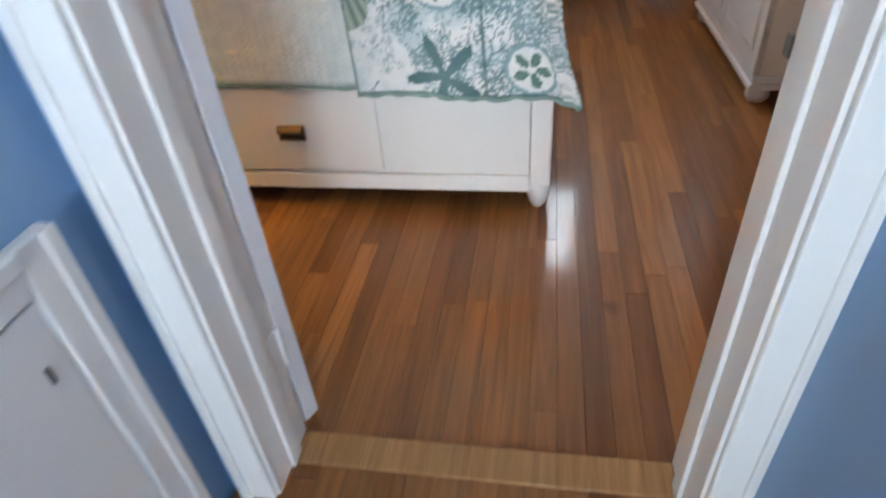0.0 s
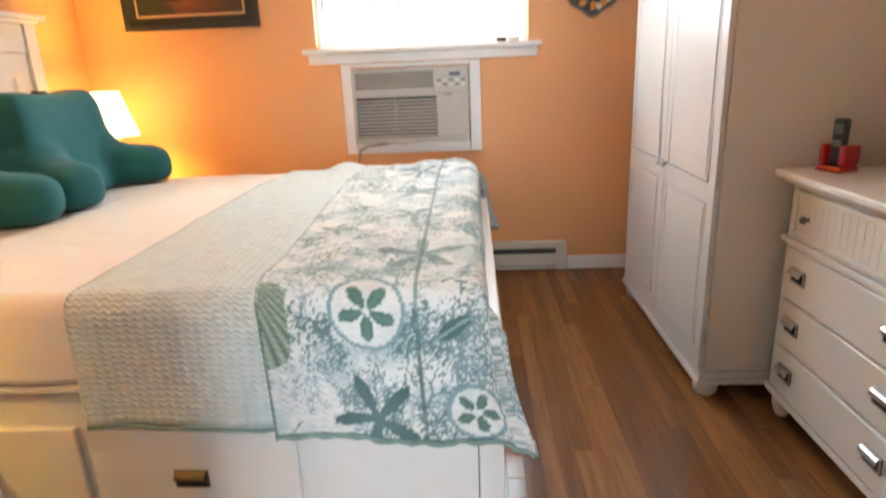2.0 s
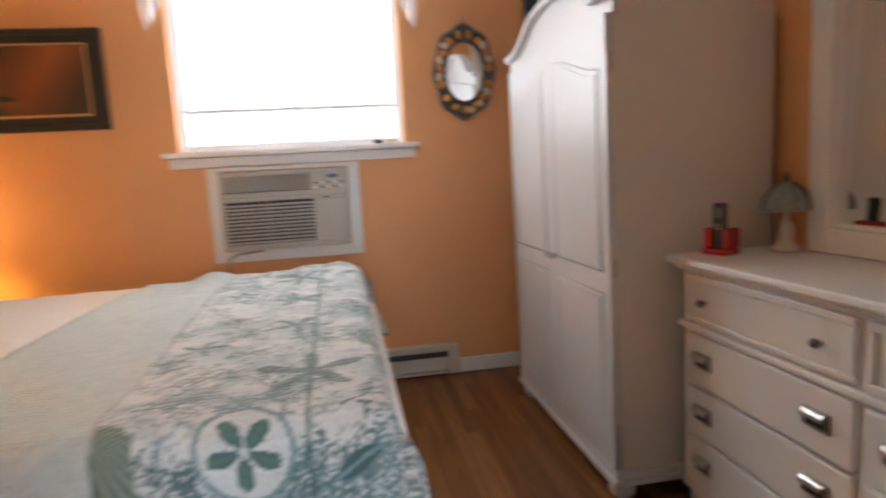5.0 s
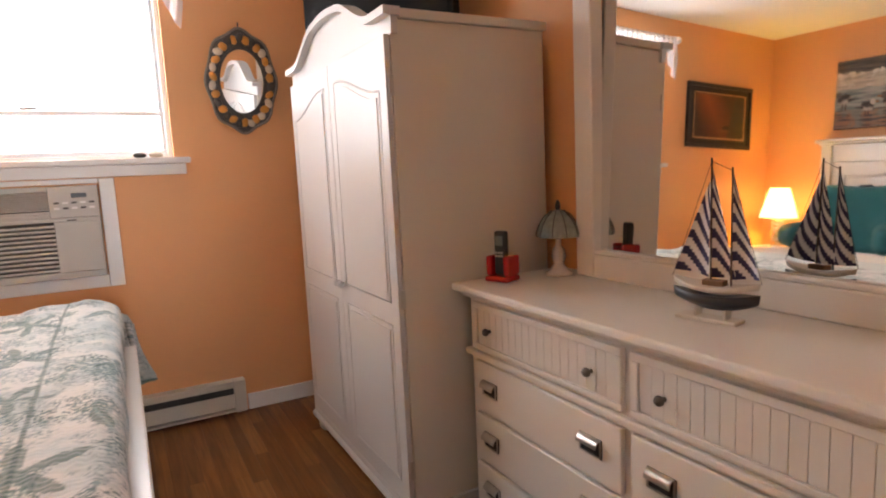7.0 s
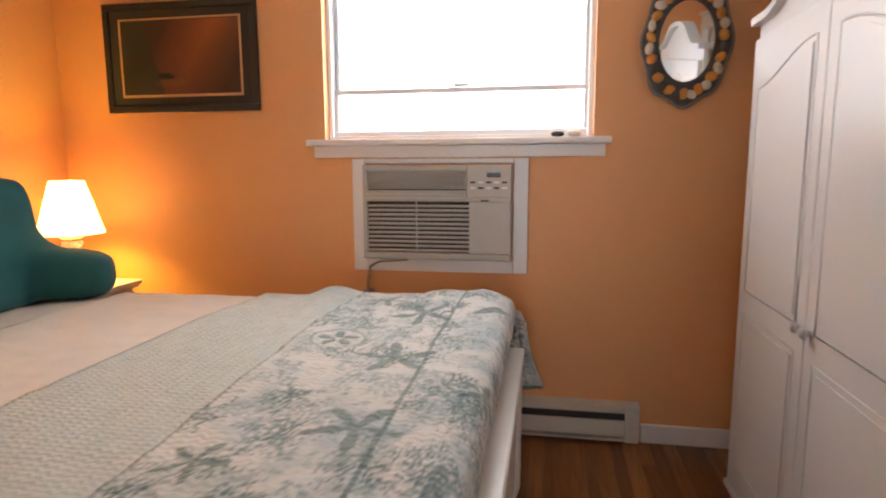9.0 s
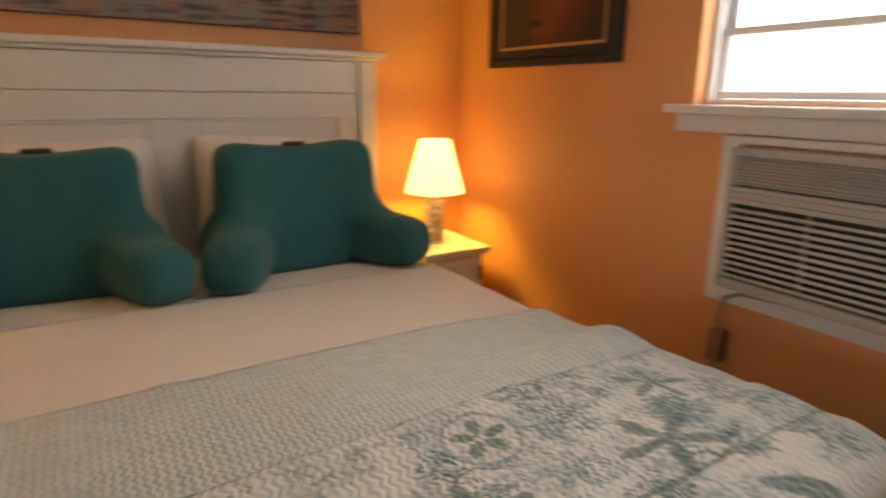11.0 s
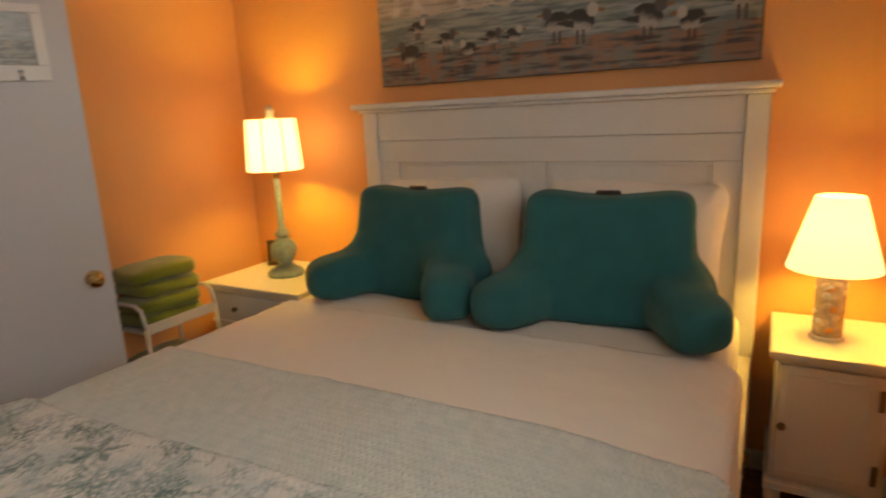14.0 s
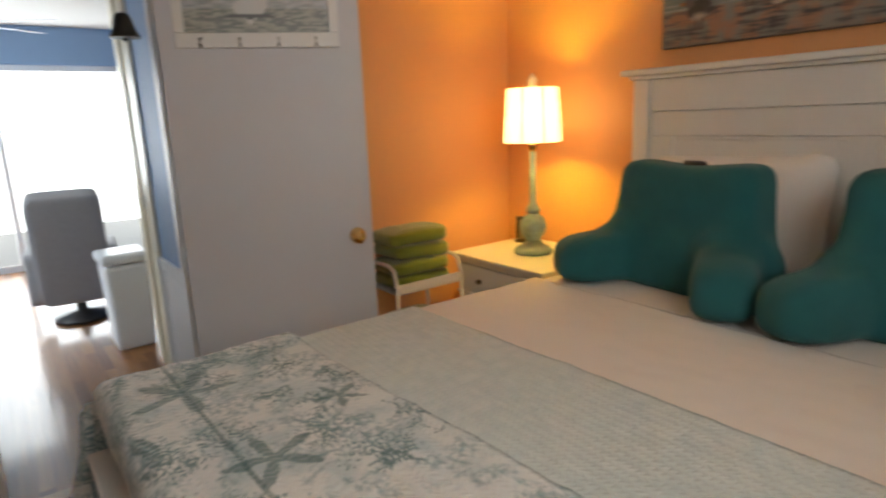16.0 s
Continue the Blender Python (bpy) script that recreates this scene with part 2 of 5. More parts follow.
def lathe(bm, rows, seg=24, m=None, slot=0, flute=0.0, count=0, caps=True):
    """Turns a profile of (radius, height) round z."""
    rings = []
    for r, z in rows:
        ring = []
        for k in range(seg):
            a = 2 * math.pi * k / seg
            rr = r * (1 + flute * math.cos(count * a)) if flute else r
            ring.append(bm.verts.new((rr * math.cos(a), rr * math.sin(a), z)))
        rings.append(ring)
    for lo, hi in zip(rings, rings[1:]):
        for k in range(seg):
            f = bm.faces.new((lo[k], lo[(k + 1) % seg], hi[(k + 1) % seg], hi[k]))
            f.material_index, f.smooth = slot, True
    for ring, flip in ((rings[0], True), (rings[-1], False)):
        if caps and rows[0 if flip else -1][0] > 1e-5:
            f = bm.faces.new(list(reversed(ring)) if flip else ring)
            f.material_index = slot
    verts = [v for ring in rings for v in ring]
    if m is not None:
        bmesh.ops.transform(bm, matrix=m, verts=verts)
    return verts


def tube(bm, points, r, seg=8, slot=0, closed=False):
    """A round bar along points."""
    pts = [Vector(p) for p in points]
    rings, n = [], len(pts)
    for i, p in enumerate(pts):
        a = pts[(i - 1) % n] if (closed or i) else p
        b = pts[(i + 1) % n] if (closed or i < n - 1) else p
        q = (b - a).normalized().to_track_quat("Z", "Y")
        rings.append([bm.verts.new(p + q @ Vector((r * math.cos(2 * math.pi * k / seg), r * math.sin(2 * math.pi * k / seg), 0))) for k in range(seg)])
    pairs = list(zip(rings, rings[1:])) + ([(rings[-1], rings[0])] if closed else [])
    for lo, hi in pairs:
        for k in range(seg):
            f = bm.faces.new((lo[k], lo[(k + 1) % seg], hi[(k + 1) % seg], hi[k]))
            f.smooth, f.material_index = True, slot
    if not closed:
        bm.faces.new(list(reversed(rings[0])))
        bm.faces.new(rings[-1])
    return [v for ring in rings for v in ring]


def prism(bm, outline, depth, m=None, slot=0):
    """A flat outline in x, z given thickness along y."""
    a = [bm.verts.new((x, 0, z)) for x, z in outline]
    b = [bm.verts.new((x, depth, z)) for x, z in outline]
    n = len(a)
    faces = [bm.faces.new(a), bm.faces.new(list(reversed(b)))]
    for k in range(n):
        faces.append(bm.faces.new((a[(k + 1) % n], a[k], b[k], b[(k + 1) % n])))
    for f in faces:
        f.material_index = slot
    bmesh.ops.recalc_face_normals(bm, faces=faces)
    if m is not None:
        bmesh.ops.transform(bm, matrix=m, verts=a + b)
    return a + b


def cushion(bm, size, power=3.0, m=None, nu=36, nv=20, fn=None):
    """A soft block: a superellipsoid, shaped further by fn."""
    def sp(c, e):
        return math.copysign(abs(c) ** (2 / e), c)
    rings = []
    for j in range(nv + 1):
        v = -math.pi / 2 + math.pi * j / nv
        rings.append([bm.verts.new((size[0] / 2 * sp(math.cos(v), power) * sp(math.cos(u), power), size[1] / 2 * sp(math.cos(v), power) * sp(math.sin(u), power), size[2] / 2 * sp(math.sin(v), power)))
                      for u in [2 * math.pi * k / nu for k in range(nu)]])
    for lo, hi in zip(rings, rings[1:]):
        for k in range(nu):
            bm.faces.new((lo[k], lo[(k + 1) % nu], hi[(k + 1) % nu], hi[k])).smooth = True
    verts = [v for r in rings for v in r]
    if fn:
        for v in verts:
            v.co = fn(v.co)
    if m is not None:
        bmesh.ops.transform(bm, matrix=m, verts=verts)
    bmesh.ops.remove_doubles(bm, verts=verts, dist=1e-5)


def done(name, bm, materials, smooth=None):
    me = bpy.data.meshes.new(name)
    bm.normal_update()
    bm.to_mesh(me)
    bm.free()
    for m in (materials if isinstance(materials, (list, tuple)) else [materials]):
        me.materials.append(m)
    return me


def part(name, bm, material, parent, label=""):
    """One mesh under a thing or a part."""
    ob = new(name, done(name, bm, material))
    ob.parent = parent
    return tagged(ob, label)


def thing(name, label, category, m=None, group="", kind=""):
    ob = new(name)
    if m is not None:
        ob.matrix_basis = m
    return tagged(ob, label, category, group, kind)


def solid(name, bm, material, label, category, m=None, group="", kind=""):
    """A thing or a piece of the setting that is one mesh."""
    ob = new(name, done(name, bm, material))
    if m is not None:
        ob.matrix_basis = m
    return tagged(ob, label, category, group, kind)


def quick(*args, **kw):
    bm = bmesh.new()
    box(bm, *args, **kw)
    return bm


def lathed(rows, seg=24, m=None, **kw):
    bm = bmesh.new()
    lathe(bm, rows, seg, m, **kw)
    return bm


def tubed(points, r, seg=8, closed=False):
    bm = bmesh.new()
    tube(bm, points, r, seg, closed=closed)
    return bm


# ---- the setting ----
EX, SY, CZ = 3.67, -3.15, 2.42          # east wall, south wall, ceiling
WT = 0.14                               # wall thickness
WX0, WX1, WZ0, WZ1 = 1.365, 2.56, 1.348, 2.215   # window opening
AX0, AX1, AZ0, AZ1 = 1.563, 2.217, 0.817, 1.227    # air conditioner opening
DX0, DX1, DZ = 1.80, 2.535, 2.03        # doorway
LY, LX0, LX1 = -8.0, -2.2, 4.9          # living room


def wall(name, label, pieces, material):
    bm = bmesh.new()
    for p in pieces:
        box(bm, *p)
    return solid(name, bm, material, label, "wall", kind="structure")


wall("wall_north", "orange painted bedroom wall with a window and air conditioner opening", [
    (-WT, WX0, 0, WT, 0, CZ), (WX1, EX + WT, 0, WT, 0, CZ), (WX0, WX1, 0, WT, WZ1, CZ), (WX0, WX1, 0, WT, AZ1, WZ0),
    (WX0, AX0, 0, WT, 0, AZ1), (AX1, WX1, 0, WT, 0, AZ1), (AX0, AX1, 0, WT, 0, AZ0)], ORANGE)
wall("wall_west", "orange painted bedroom wall behind the bed", [(-WT, 0, SY, 0, 0, CZ)], ORANGE)
wall("wall_east", "orange painted bedroom wall behind the dresser", [(EX, EX + WT, SY, 0, 0, CZ)], ORANGE)
wall("wall_south", "orange painted bedroom wall with the doorway", [
    (-WT, DX0 - 0.02, SY - 0.07, SY, 0, CZ), (DX1 + 0.02, EX + WT, SY - 0.07, SY, 0, CZ), (DX0 - 0.02, DX1 + 0.02, SY - 0.07, SY, DZ + 0.02, CZ)], ORANGE)
wall("wall_south_hall_side", "blue painted hall side of the doorway wall", [
    (LX0, DX0 - 0.02, SY - WT, SY - 0.072, 0, CZ), (DX1 + 0.02, LX1, SY - WT, SY - 0.072, 0, CZ), (DX0 - 0.02, DX1 + 0.02, SY - WT, SY - 0.072, DZ + 0.02, CZ)], BLUE)
bm = bmesh.new()
box(bm, -WT, EX + WT, SY - 0.07, WT, CZ, CZ + 0.12)
solid("ceiling", bm, CEIL, "plain white bedroom ceiling", "ceiling", kind="structure")

# living room beyond the doorway
PX0, PX1, PZ = 0.9, 3.6, 2.05           # glass patio doors
wall("wall_living_south", "blue living room wall with glass patio doors", [
    (LX0, PX0, LY - WT, LY, 0, CZ), (PX1, LX1, LY - WT, LY, 0, CZ), (PX0, PX1, LY - WT, LY, PZ, CZ)], BLUE)
wall("wall_living_west", "blue painted living room wall", [(LX0 - WT, LX0, LY, SY - WT, 0, CZ)], BLUE)
wall("wall_living_east", "blue painted living room wall with a window", [
    (LX1, LX1 + WT, LY, -6.2, 0, CZ), (LX1, LX1 + WT, -4.6, SY - WT, 0, CZ), (LX1, LX1 + WT, -6.2, -4.6, 0, 0.9), (LX1, LX1 + WT, -6.2, -4.6, 2.1, CZ)], BLUE)
bm = bmesh.new()
box(bm, LX0 - WT, LX1 + WT, LY - WT, SY - 0.072, CZ, CZ + 0.12)
solid("ceiling_living", bm, CEIL, "white living room ceiling", "ceiling", kind="structure")
bm = bmesh.new()
box(bm, -60, 60, -70, 60, -0.5, -0.25)
solid("ground", bm, GROUND, "pale sunlit ground outside the house", "ground", kind="structure")
bm = bmesh.new()
box(bm, LX0 - WT, LX1 + WT, LY - WT, WT, -0.2, -0.018)
floor = solid("floor", bm, mat("subfloor", (0.09, 0.04, 0.016), 0.8), "varnished oak strip floor", "floor", kind="structure")


# ---- bright sky outside the windows ----
HAZE = glow_mat("hazy_bright_sky", (0.93, 0.97, 1.0), 4.0)
for name, m, w, h in (("backdrop", pose(2.0, 3.2, 2.6, 90, 0, 0), 14, 6), ("backdrop_patio", pose(2.3, -13.0, 2.4, 90, 0, 0), 22, 6), ("backdrop_east", pose(9.0, -5.4, 2.4, 90, 0, 90), 12, 6)):
    bm = bmesh.new()
    box(bm, -w / 2, w / 2, -h / 2, h / 2, -0.02, 0.02)
    solid(name, bm, HAZE, "plain overexposed sky outside the window", "sky", m, kind="structure")


# ---- skirting and trim ----
def skirting(name, x0, x1, y0, y1):
    bm = bmesh.new()
    box(bm, x0, x1, y0, y1, 0, 0.085, bevel=0.004)
    return solid(name, bm, TRIM, "white painted baseboard", "baseboard", kind="structure")


skirting("baseboard", 2.80, EX - 0.001, -0.016, 0.0)
skirting("baseboard", 0.001, 0.9, -0.016, 0.0)
skirting("baseboard", 0.0, 0.016, SY + 0.02, -0.02)
skirting("baseboard", EX - 0.016, EX, SY + 0.02, -0.02)
skirting("baseboard", 0.02, DX0 - 0.09, SY, SY + 0.016)
skirting("baseboard", DX1 + 0.09, EX - 0.02, SY, SY + 0.016)
skirting("baseboard", LX0, 1.38, SY - WT - 0.016, SY - WT)
skirting("baseboard", DX1 + 0.09, LX1, SY - WT - 0.016, SY - WT)

doorway = thing("door_frame", "white painted door casing and jambs", "door frame", kind="structure")
for name, x0, x1 in (("jamb", DX0 - 0.02, DX0), ("jamb", DX1, DX1 + 0.02)):
    part(name, quick(x0, x1, SY - WT - 0.004, SY + 0.004, 0, DZ, bevel=0.002), TRIM, doorway)
part("head_jamb", quick(DX0 - 0.02, DX1 + 0.02, SY - WT - 0.004, SY + 0.004, DZ, DZ + 0.02, bevel=0.002), TRIM, doorway)
for name, x0, x1 in (("stop", DX0, DX0 + 0.009), ("stop", DX1 - 0.009, DX1)):
    part(name, quick(x0, x1, SY - 0.085, SY - 0.045, 0, DZ, bevel=0.003), TRIM, doorway)
part("head_stop", quick(DX0, DX1, SY - 0.085, SY - 0.045, DZ - 0.012, DZ, bevel=0.003), TRIM, doorway)
for ya, yb in ((SY + 0.001, SY + 0.017), (SY - WT - 0.017, SY - WT - 0.001)):
    for side in (-1, 1):
        xe = DX0 - 0.006 if side < 0 else DX1 + 0.006
        bm = bmesh.new()
        box(bm, xe, xe + side * 0.062, ya, yb, 0, DZ + 0.006, bevel=0.004)
        yo = yb if ya > SY else ya
        box(bm, xe + side * 0.045, xe + side * 0.066, min(yo - 0.006, yo + 0.006), max(yo - 0.006, yo + 0.006), 0, DZ + 0.072, bevel=0.004)
        part("casing", bm, TRIM, doorway)
    bm = bmesh.new()
    box(bm, DX0 - 0.072, DX1 + 0.072, ya, yb, DZ + 0.007, DZ + 0.07, bevel=0.004)
    part("head_casing", bm, TRIM, doorway)
part("strike_plate", quick(DX1 - 0.003, DX1 + 0.004, SY + 0.001, SY + 0.020, 0.782, 0.808, bevel=0.0015), PEWTER, doorway, "dark strike plate")
for z in (0.25, 1.75):
    bm = bmesh.new()
    box(bm, DX0 - 0.001, DX0 + 0.002, SY - 0.035, SY + 0.004, z - 0.045, z + 0.045, bevel=0.0008)
    tube(bm, [(DX0 + 0.004, SY + 0.010, z - 0.047), (DX0 + 0.004, SY + 0.010, z + 0.047)], 0.006)
    part("hinge", bm, TRIM, doorway)
bm = bmesh.new()
box(bm, DX0 + 0.001, DX1 - 0.001, SY - 0.075, SY - 0.002, -0.01, 0.006, bevel=0.003)
solid("threshold", bm, wood_mat("pale_oak_saddle", (0.30, 0.16, 0.06), (0.36, 0.19, 0.075), 0.4), "pale oak threshold strip in the doorway", "threshold", kind="structure")
wall("wall_hall_west", "blue painted hall wall with a low access door", [(1.58, 1.705, -4.5, SY - WT - 0.001, 0, CZ)], BLUE)
wall("wall_hall_east", "blue painted hall wall", [(2.60, 2.72, -4.5, SY - WT - 0.001, 0, CZ)], BLUE)
CREAM = mat("cream_gloss_paint", (0.74, 0.64, 0.46), 0.35, var=0.04, scale=6, bump=0.06, bscale=80)
for x0, x1 in ((1.57, 1.715), (2.59, 2.73)):
    bm = bmesh.new()
    box(bm, x0, x1, -4.525, -4.502, 0, 2.2, bevel=0.004)
    box(bm, x0 + 0.03, x1 - 0.03, -4.535, -4.526, 0, 2.2, bevel=0.003)
    solid("trim", bm, CREAM, "cream painted trim at the hall wall's end", "trim", kind="structure")
inner = thing("door_frame", "cream painted door jamb at the hall's end", "door frame", kind="structure")
part("jamb", quick(1.7055, 1.722, -4.50, -4.12, 0, 2.1, bevel=0.003), CREAM, inner)
part("stop", quick(1.7225, 1.735, -4.36, -4.31, 0, 2.1, bevel=0.003), CREAM, inner)
part("strike_plate", quick(1.7225, 1.725, -4.29, -4.25, 0.95, 1.02, bevel=0.0008), NICKEL, inner, "nickel strike plate")

access = thing("access_door", "low white access door with moulded trim", "door", pose(1.706, 0, 0))
part("panel", quick(0.0, 0.012, -4.05, -3.435, 0.03, 0.625, bevel=0.002), TRIM, access)
for ya, yb in ((-3.432, -3.372), (-4.112, -4.053)):
    bm = bmesh.new()
    box(bm, 0, 0.018, ya, yb, 0, 0.692, bevel=0.004)
    box(bm, 0.0185, 0.026, ya + 0.038 if ya > -4 else ya, yb if ya > -4 else yb - 0.038, 0, 0.692, bevel=0.003)
    part("trim_side", bm, TRIM, access)
bm = bmesh.new()
box(bm, 0, 0.018, -4.0525, -3.4325, 0.632, 0.692, bevel=0.004)
box(bm, 0.0185, 0.026, -4.0525, -3.4325, 0.67, 0.692, bevel=0.003)
part("trim_top", bm, TRIM, access)
part("latch", quick(0.012, 0.018, -3.472, -3.467, 0.53, 0.555, bevel=0.002), BLACK, access, "small dark latch")

# ---- window ----
window = thing("window_1", "white vinyl double-hung window, bright daylight outside", "window", kind="structure")
bm = bmesh.new()
for a in ((WX0, WX0 + 0.022, 0.05, 0.13, WZ0, WZ1), (WX1 - 0.022, WX1, 0.05, 0.13, WZ0, WZ1), (WX0 + 0.0225, WX1 - 0.0225, 0.05, 0.13, WZ1 - 0.04, WZ1), (WX0 + 0.0225, WX1 - 0.0225, 0.05, 0.13, WZ0, WZ0 + 0.016)):
    box(bm, *a, bevel=0.003)
part("window_frame", bm, VINYL, window)
for name, za, zb, ya in (("lower_sash", WZ0 + 0.017, 1.575, 0.075), ("upper_sash", 1.555, WZ1 - 0.041, 0.10)):
    sash = part(name, quick(WX0 + 0.023, WX1 - 0.023, ya, ya + 0.022, zb - 0.022, zb, bevel=0.003), VINYL, window)
    part("sash_rail", quick(WX0 + 0.023, WX1 - 0.023, ya, ya + 0.022, za, za + 0.022, bevel=0.003), VINYL, sash)
    part("sash_stile", quick(WX0 + 0.023, WX0 + 0.040, ya, ya + 0.022, za + 0.023, zb - 0.023, bevel=0.003), VINYL, sash)
    part("sash_stile", quick(WX1 - 0.040, WX1 - 0.023, ya, ya + 0.022, za + 0.023, zb - 0.023, bevel=0.003), VINYL, sash)
    pane = part("pane", quick(WX0 + 0.041, WX1 - 0.041, ya + 0.009, ya + 0.013, za + 0.023, zb - 0.023), GLASS, sash)
    pane.visible_shadow = False
part("sash_lock", quick(1.95, 2.02, 0.06, 0.075, 1.576, 1.59, bevel=0.003), NICKEL, window)
bm = bmesh.new()
box(bm, 1.29, 2.63, -0.055, 0.05, 1.318, 1.346, bevel=0.005)
part("window_sill", bm, TRIM, window)
part("window_apron", quick(1.315, 2.61, -0.018, -0.001, 1.264, 1.317, bevel=0.004), TRIM, window)
for k, (x, s) in enumerate(((2.41, 0.03), (2.48, 0.032))):
    bm = bmesh.new()
    cushion(bm, (s * 1.9, s * 1.1, s * 0.8), 2.4, nu=16, nv=10)
    solid("pebble", bm, IRON if k == 0 else SHELLA, "small dark pebble on the window sill" if k == 0 else "small pale shell on the window sill", "pebble", pose(x, -0.02, 1.3465 + s * 0.4))

curtain = thing("curtain", "sheer white lace valance gathered on a white rod", "curtain")
part("rod", tubed([(1.28, -0.075, 2.245), (2.655, -0.075, 2.245)], 0.010, 10), TRIM, curtain)
for x in (1.265, 2.67):
    part("finial", lathed([(0.0, -0.028), (0.018, -0.022), (0.028, 0), (0.018, 0.022), (0, 0.028)], 16, pose(x, -0.075, 2.245, 0, 90, 0)), TRIM, curtain)
    part("bracket", quick(x + 0.02 if x < 2 else x - 0.032, x + 0.032 if x < 2 else x - 0.02, -0.08, -0.001, 2.235, 2.255, bevel=0.002), TRIM, curtain)
bm = bmesh.new()
NU, NV = 260, 16
grid = []
for j in range(NV + 1):
    row = []
    for i in range(NU + 1):
        u = i / NU
        x = 1.295 + 1.345 * u
        edge = max(0, 1 - min(u, 1 - u) / 0.07)
        drop = 0.10 + 0.20 * edge ** 0.8
        z = 2.265 - (drop + 0.02) * j / NV - 0.012 * abs(math.sin(u * 40)) * j / NV
        y = -0.078 - 0.010 * math.sin(u * 190 + 0.6 * math.sin(u * 31)) * (0.6 + 0.4 * j / NV) - 0.008
        row.append(bm.verts.new((x + 0.02 * edge * (1 if u > 0.5 else -1) * math.sin(math.pi * j / NV), y, z)))
    grid.append(row)
for a, b in zip(grid, grid[1:]):
    for i in range(NU):
        bm.faces.new((a[i], a[i + 1], b[i + 1], b[i])).smooth = True
part("valance", bm, LACE, curtain)

# ---- air conditioner in its frame ----
bm = bmesh.new()
for a in ((1.495, 1.553, -0.02, -0.001, 0.75, 1.26), (2.227, 2.29, -0.02, -0.001, 0.75, 1.26), (1.5535, 2.2265, -0.02, -0.001, 0.75, 0.808), (1.5535, 2.2265, -0.02, -0.001, 1.237, 1.26)):
    box(bm, *a, bevel=0.004)
solid("trim", bm, TRIM, "white painted wooden frame round the air conditioner", "trim", kind="structure")
ac = thing("air_conditioner", "grey-beige through-wall air conditioner with horizontal louvres", "air conditioner", pose(1.89, -0.075, 1.022))
bm = bmesh.new()
W2, H2 = 0.33, 0.208
box(bm, -W2, W2, 0.03, 0.30, -H2, H2, bevel=0.004)
part("case", bm, ACPLAST, ac)
part("grille_rail", quick(-W2, 0.135, 0, 0.029, 0.085, 0.098, bevel=0.003), ACPLAST, ac)
part("grille_rail", quick(-W2, 0.135, 0, 0.029, H2 - 0.022, H2, bevel=0.003), ACPLAST, ac)
part("grille_end", quick(-W2, -W2 + 0.022, 0, 0.029, 0.0985, H2 - 0.0225, bevel=0.003), ACPLAST, ac)
part("control_panel", quick(0.1355, W2, -0.004, 0.029, 0.066, H2, bevel=0.005), ACPLAST, ac)
part("brow", quick(-W2, W2, -0.005, 0.029, 0.05, 0.0655, bevel=0.003), ACPLAST, ac)
part("grille_sill", quick(-W2, 0.135, -0.003, 0.029, 0.0658, 0.0848, bevel=0.003), ACPLAST, ac)
part("side_strip", quick(-W2, -W2 + 0.018, -0.003, 0.029, -H2 + 0.03, 0.0495, bevel=0.003), ACPLAST, ac)
part("blank_panel", quick(0.148, W2, -0.003, 0.029, -H2 + 0.03, 0.0495, bevel=0.003), ACPLAST, ac)
part("bottom_rail", quick(-W2, W2, -0.004, 0.029, -H2, -H2 + 0.0295, bevel=0.005), ACPLAST, ac)
# dark sheet standing in for the shade behind louvres and vanes
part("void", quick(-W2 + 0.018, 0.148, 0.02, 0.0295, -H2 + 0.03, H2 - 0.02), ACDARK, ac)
for k in range(11):
    z = -H2 + 0.041 + k * 0.0198
    part("louvre", quick(-W2 + 0.0185, 0.1475, -0.004, 0.010, -0.0045, 0.0045, bevel=0.0012, m=pose(0, 0.006, z, -20)), ACPLAST, ac)
for k in range(9):
    z = 0.105 + k * 0.0095
    part("vane", quick(-W2 + 0.0225, 0.1345, 0.0, 0.012, -0.0018, 0.0018, m=pose(0, 0.006, z, 35)), ACPLAST, ac)
part("divider", quick(-0.088, -0.083, -0.0035, 0.003, -H2 + 0.03, 0.0495), ACPLAST, ac)
part("display", quick(0.225, 0.285, -0.0065, -0.0035, 0.155, 0.175, bevel=0.001), BLACK, ac, "dark display")
for i in range(5):
    for j in range(2):
        part("button", quick(0.155 + i * 0.034, 0.177 + i * 0.034, -0.0065, -0.0035, 0.105 + j * 0.024, 0.114 + j * 0.024, bevel=0.001), ACDARK if (i + j) % 2 else TRIM, ac)
part("badge", quick(0.20, 0.235, -0.0055, -0.0035, 0.052, 0.058), ACDARK, ac)
cord = solid("power_cord", tubed([(1.75, -0.03, 0.806), (1.62, -0.032, 0.795), (1.575, -0.034, 0.77), (1.56, -0.03, 0.70), (1.565, -0.03, 0.6), (1.56, -0.03, 0.45)], 0.006, 8), mat("beige_cable", (0.35, 0.28, 0.2), 0.6), "beige air conditioner power cord hanging on the wall", "cord")
part("plug_block", quick(1.54, 1.585, -0.045, -0.001, 0.555, 0.66, bevel=0.006), mat("tan_outlet_block", (0.30, 0.17, 0.10), 0.5), cord)

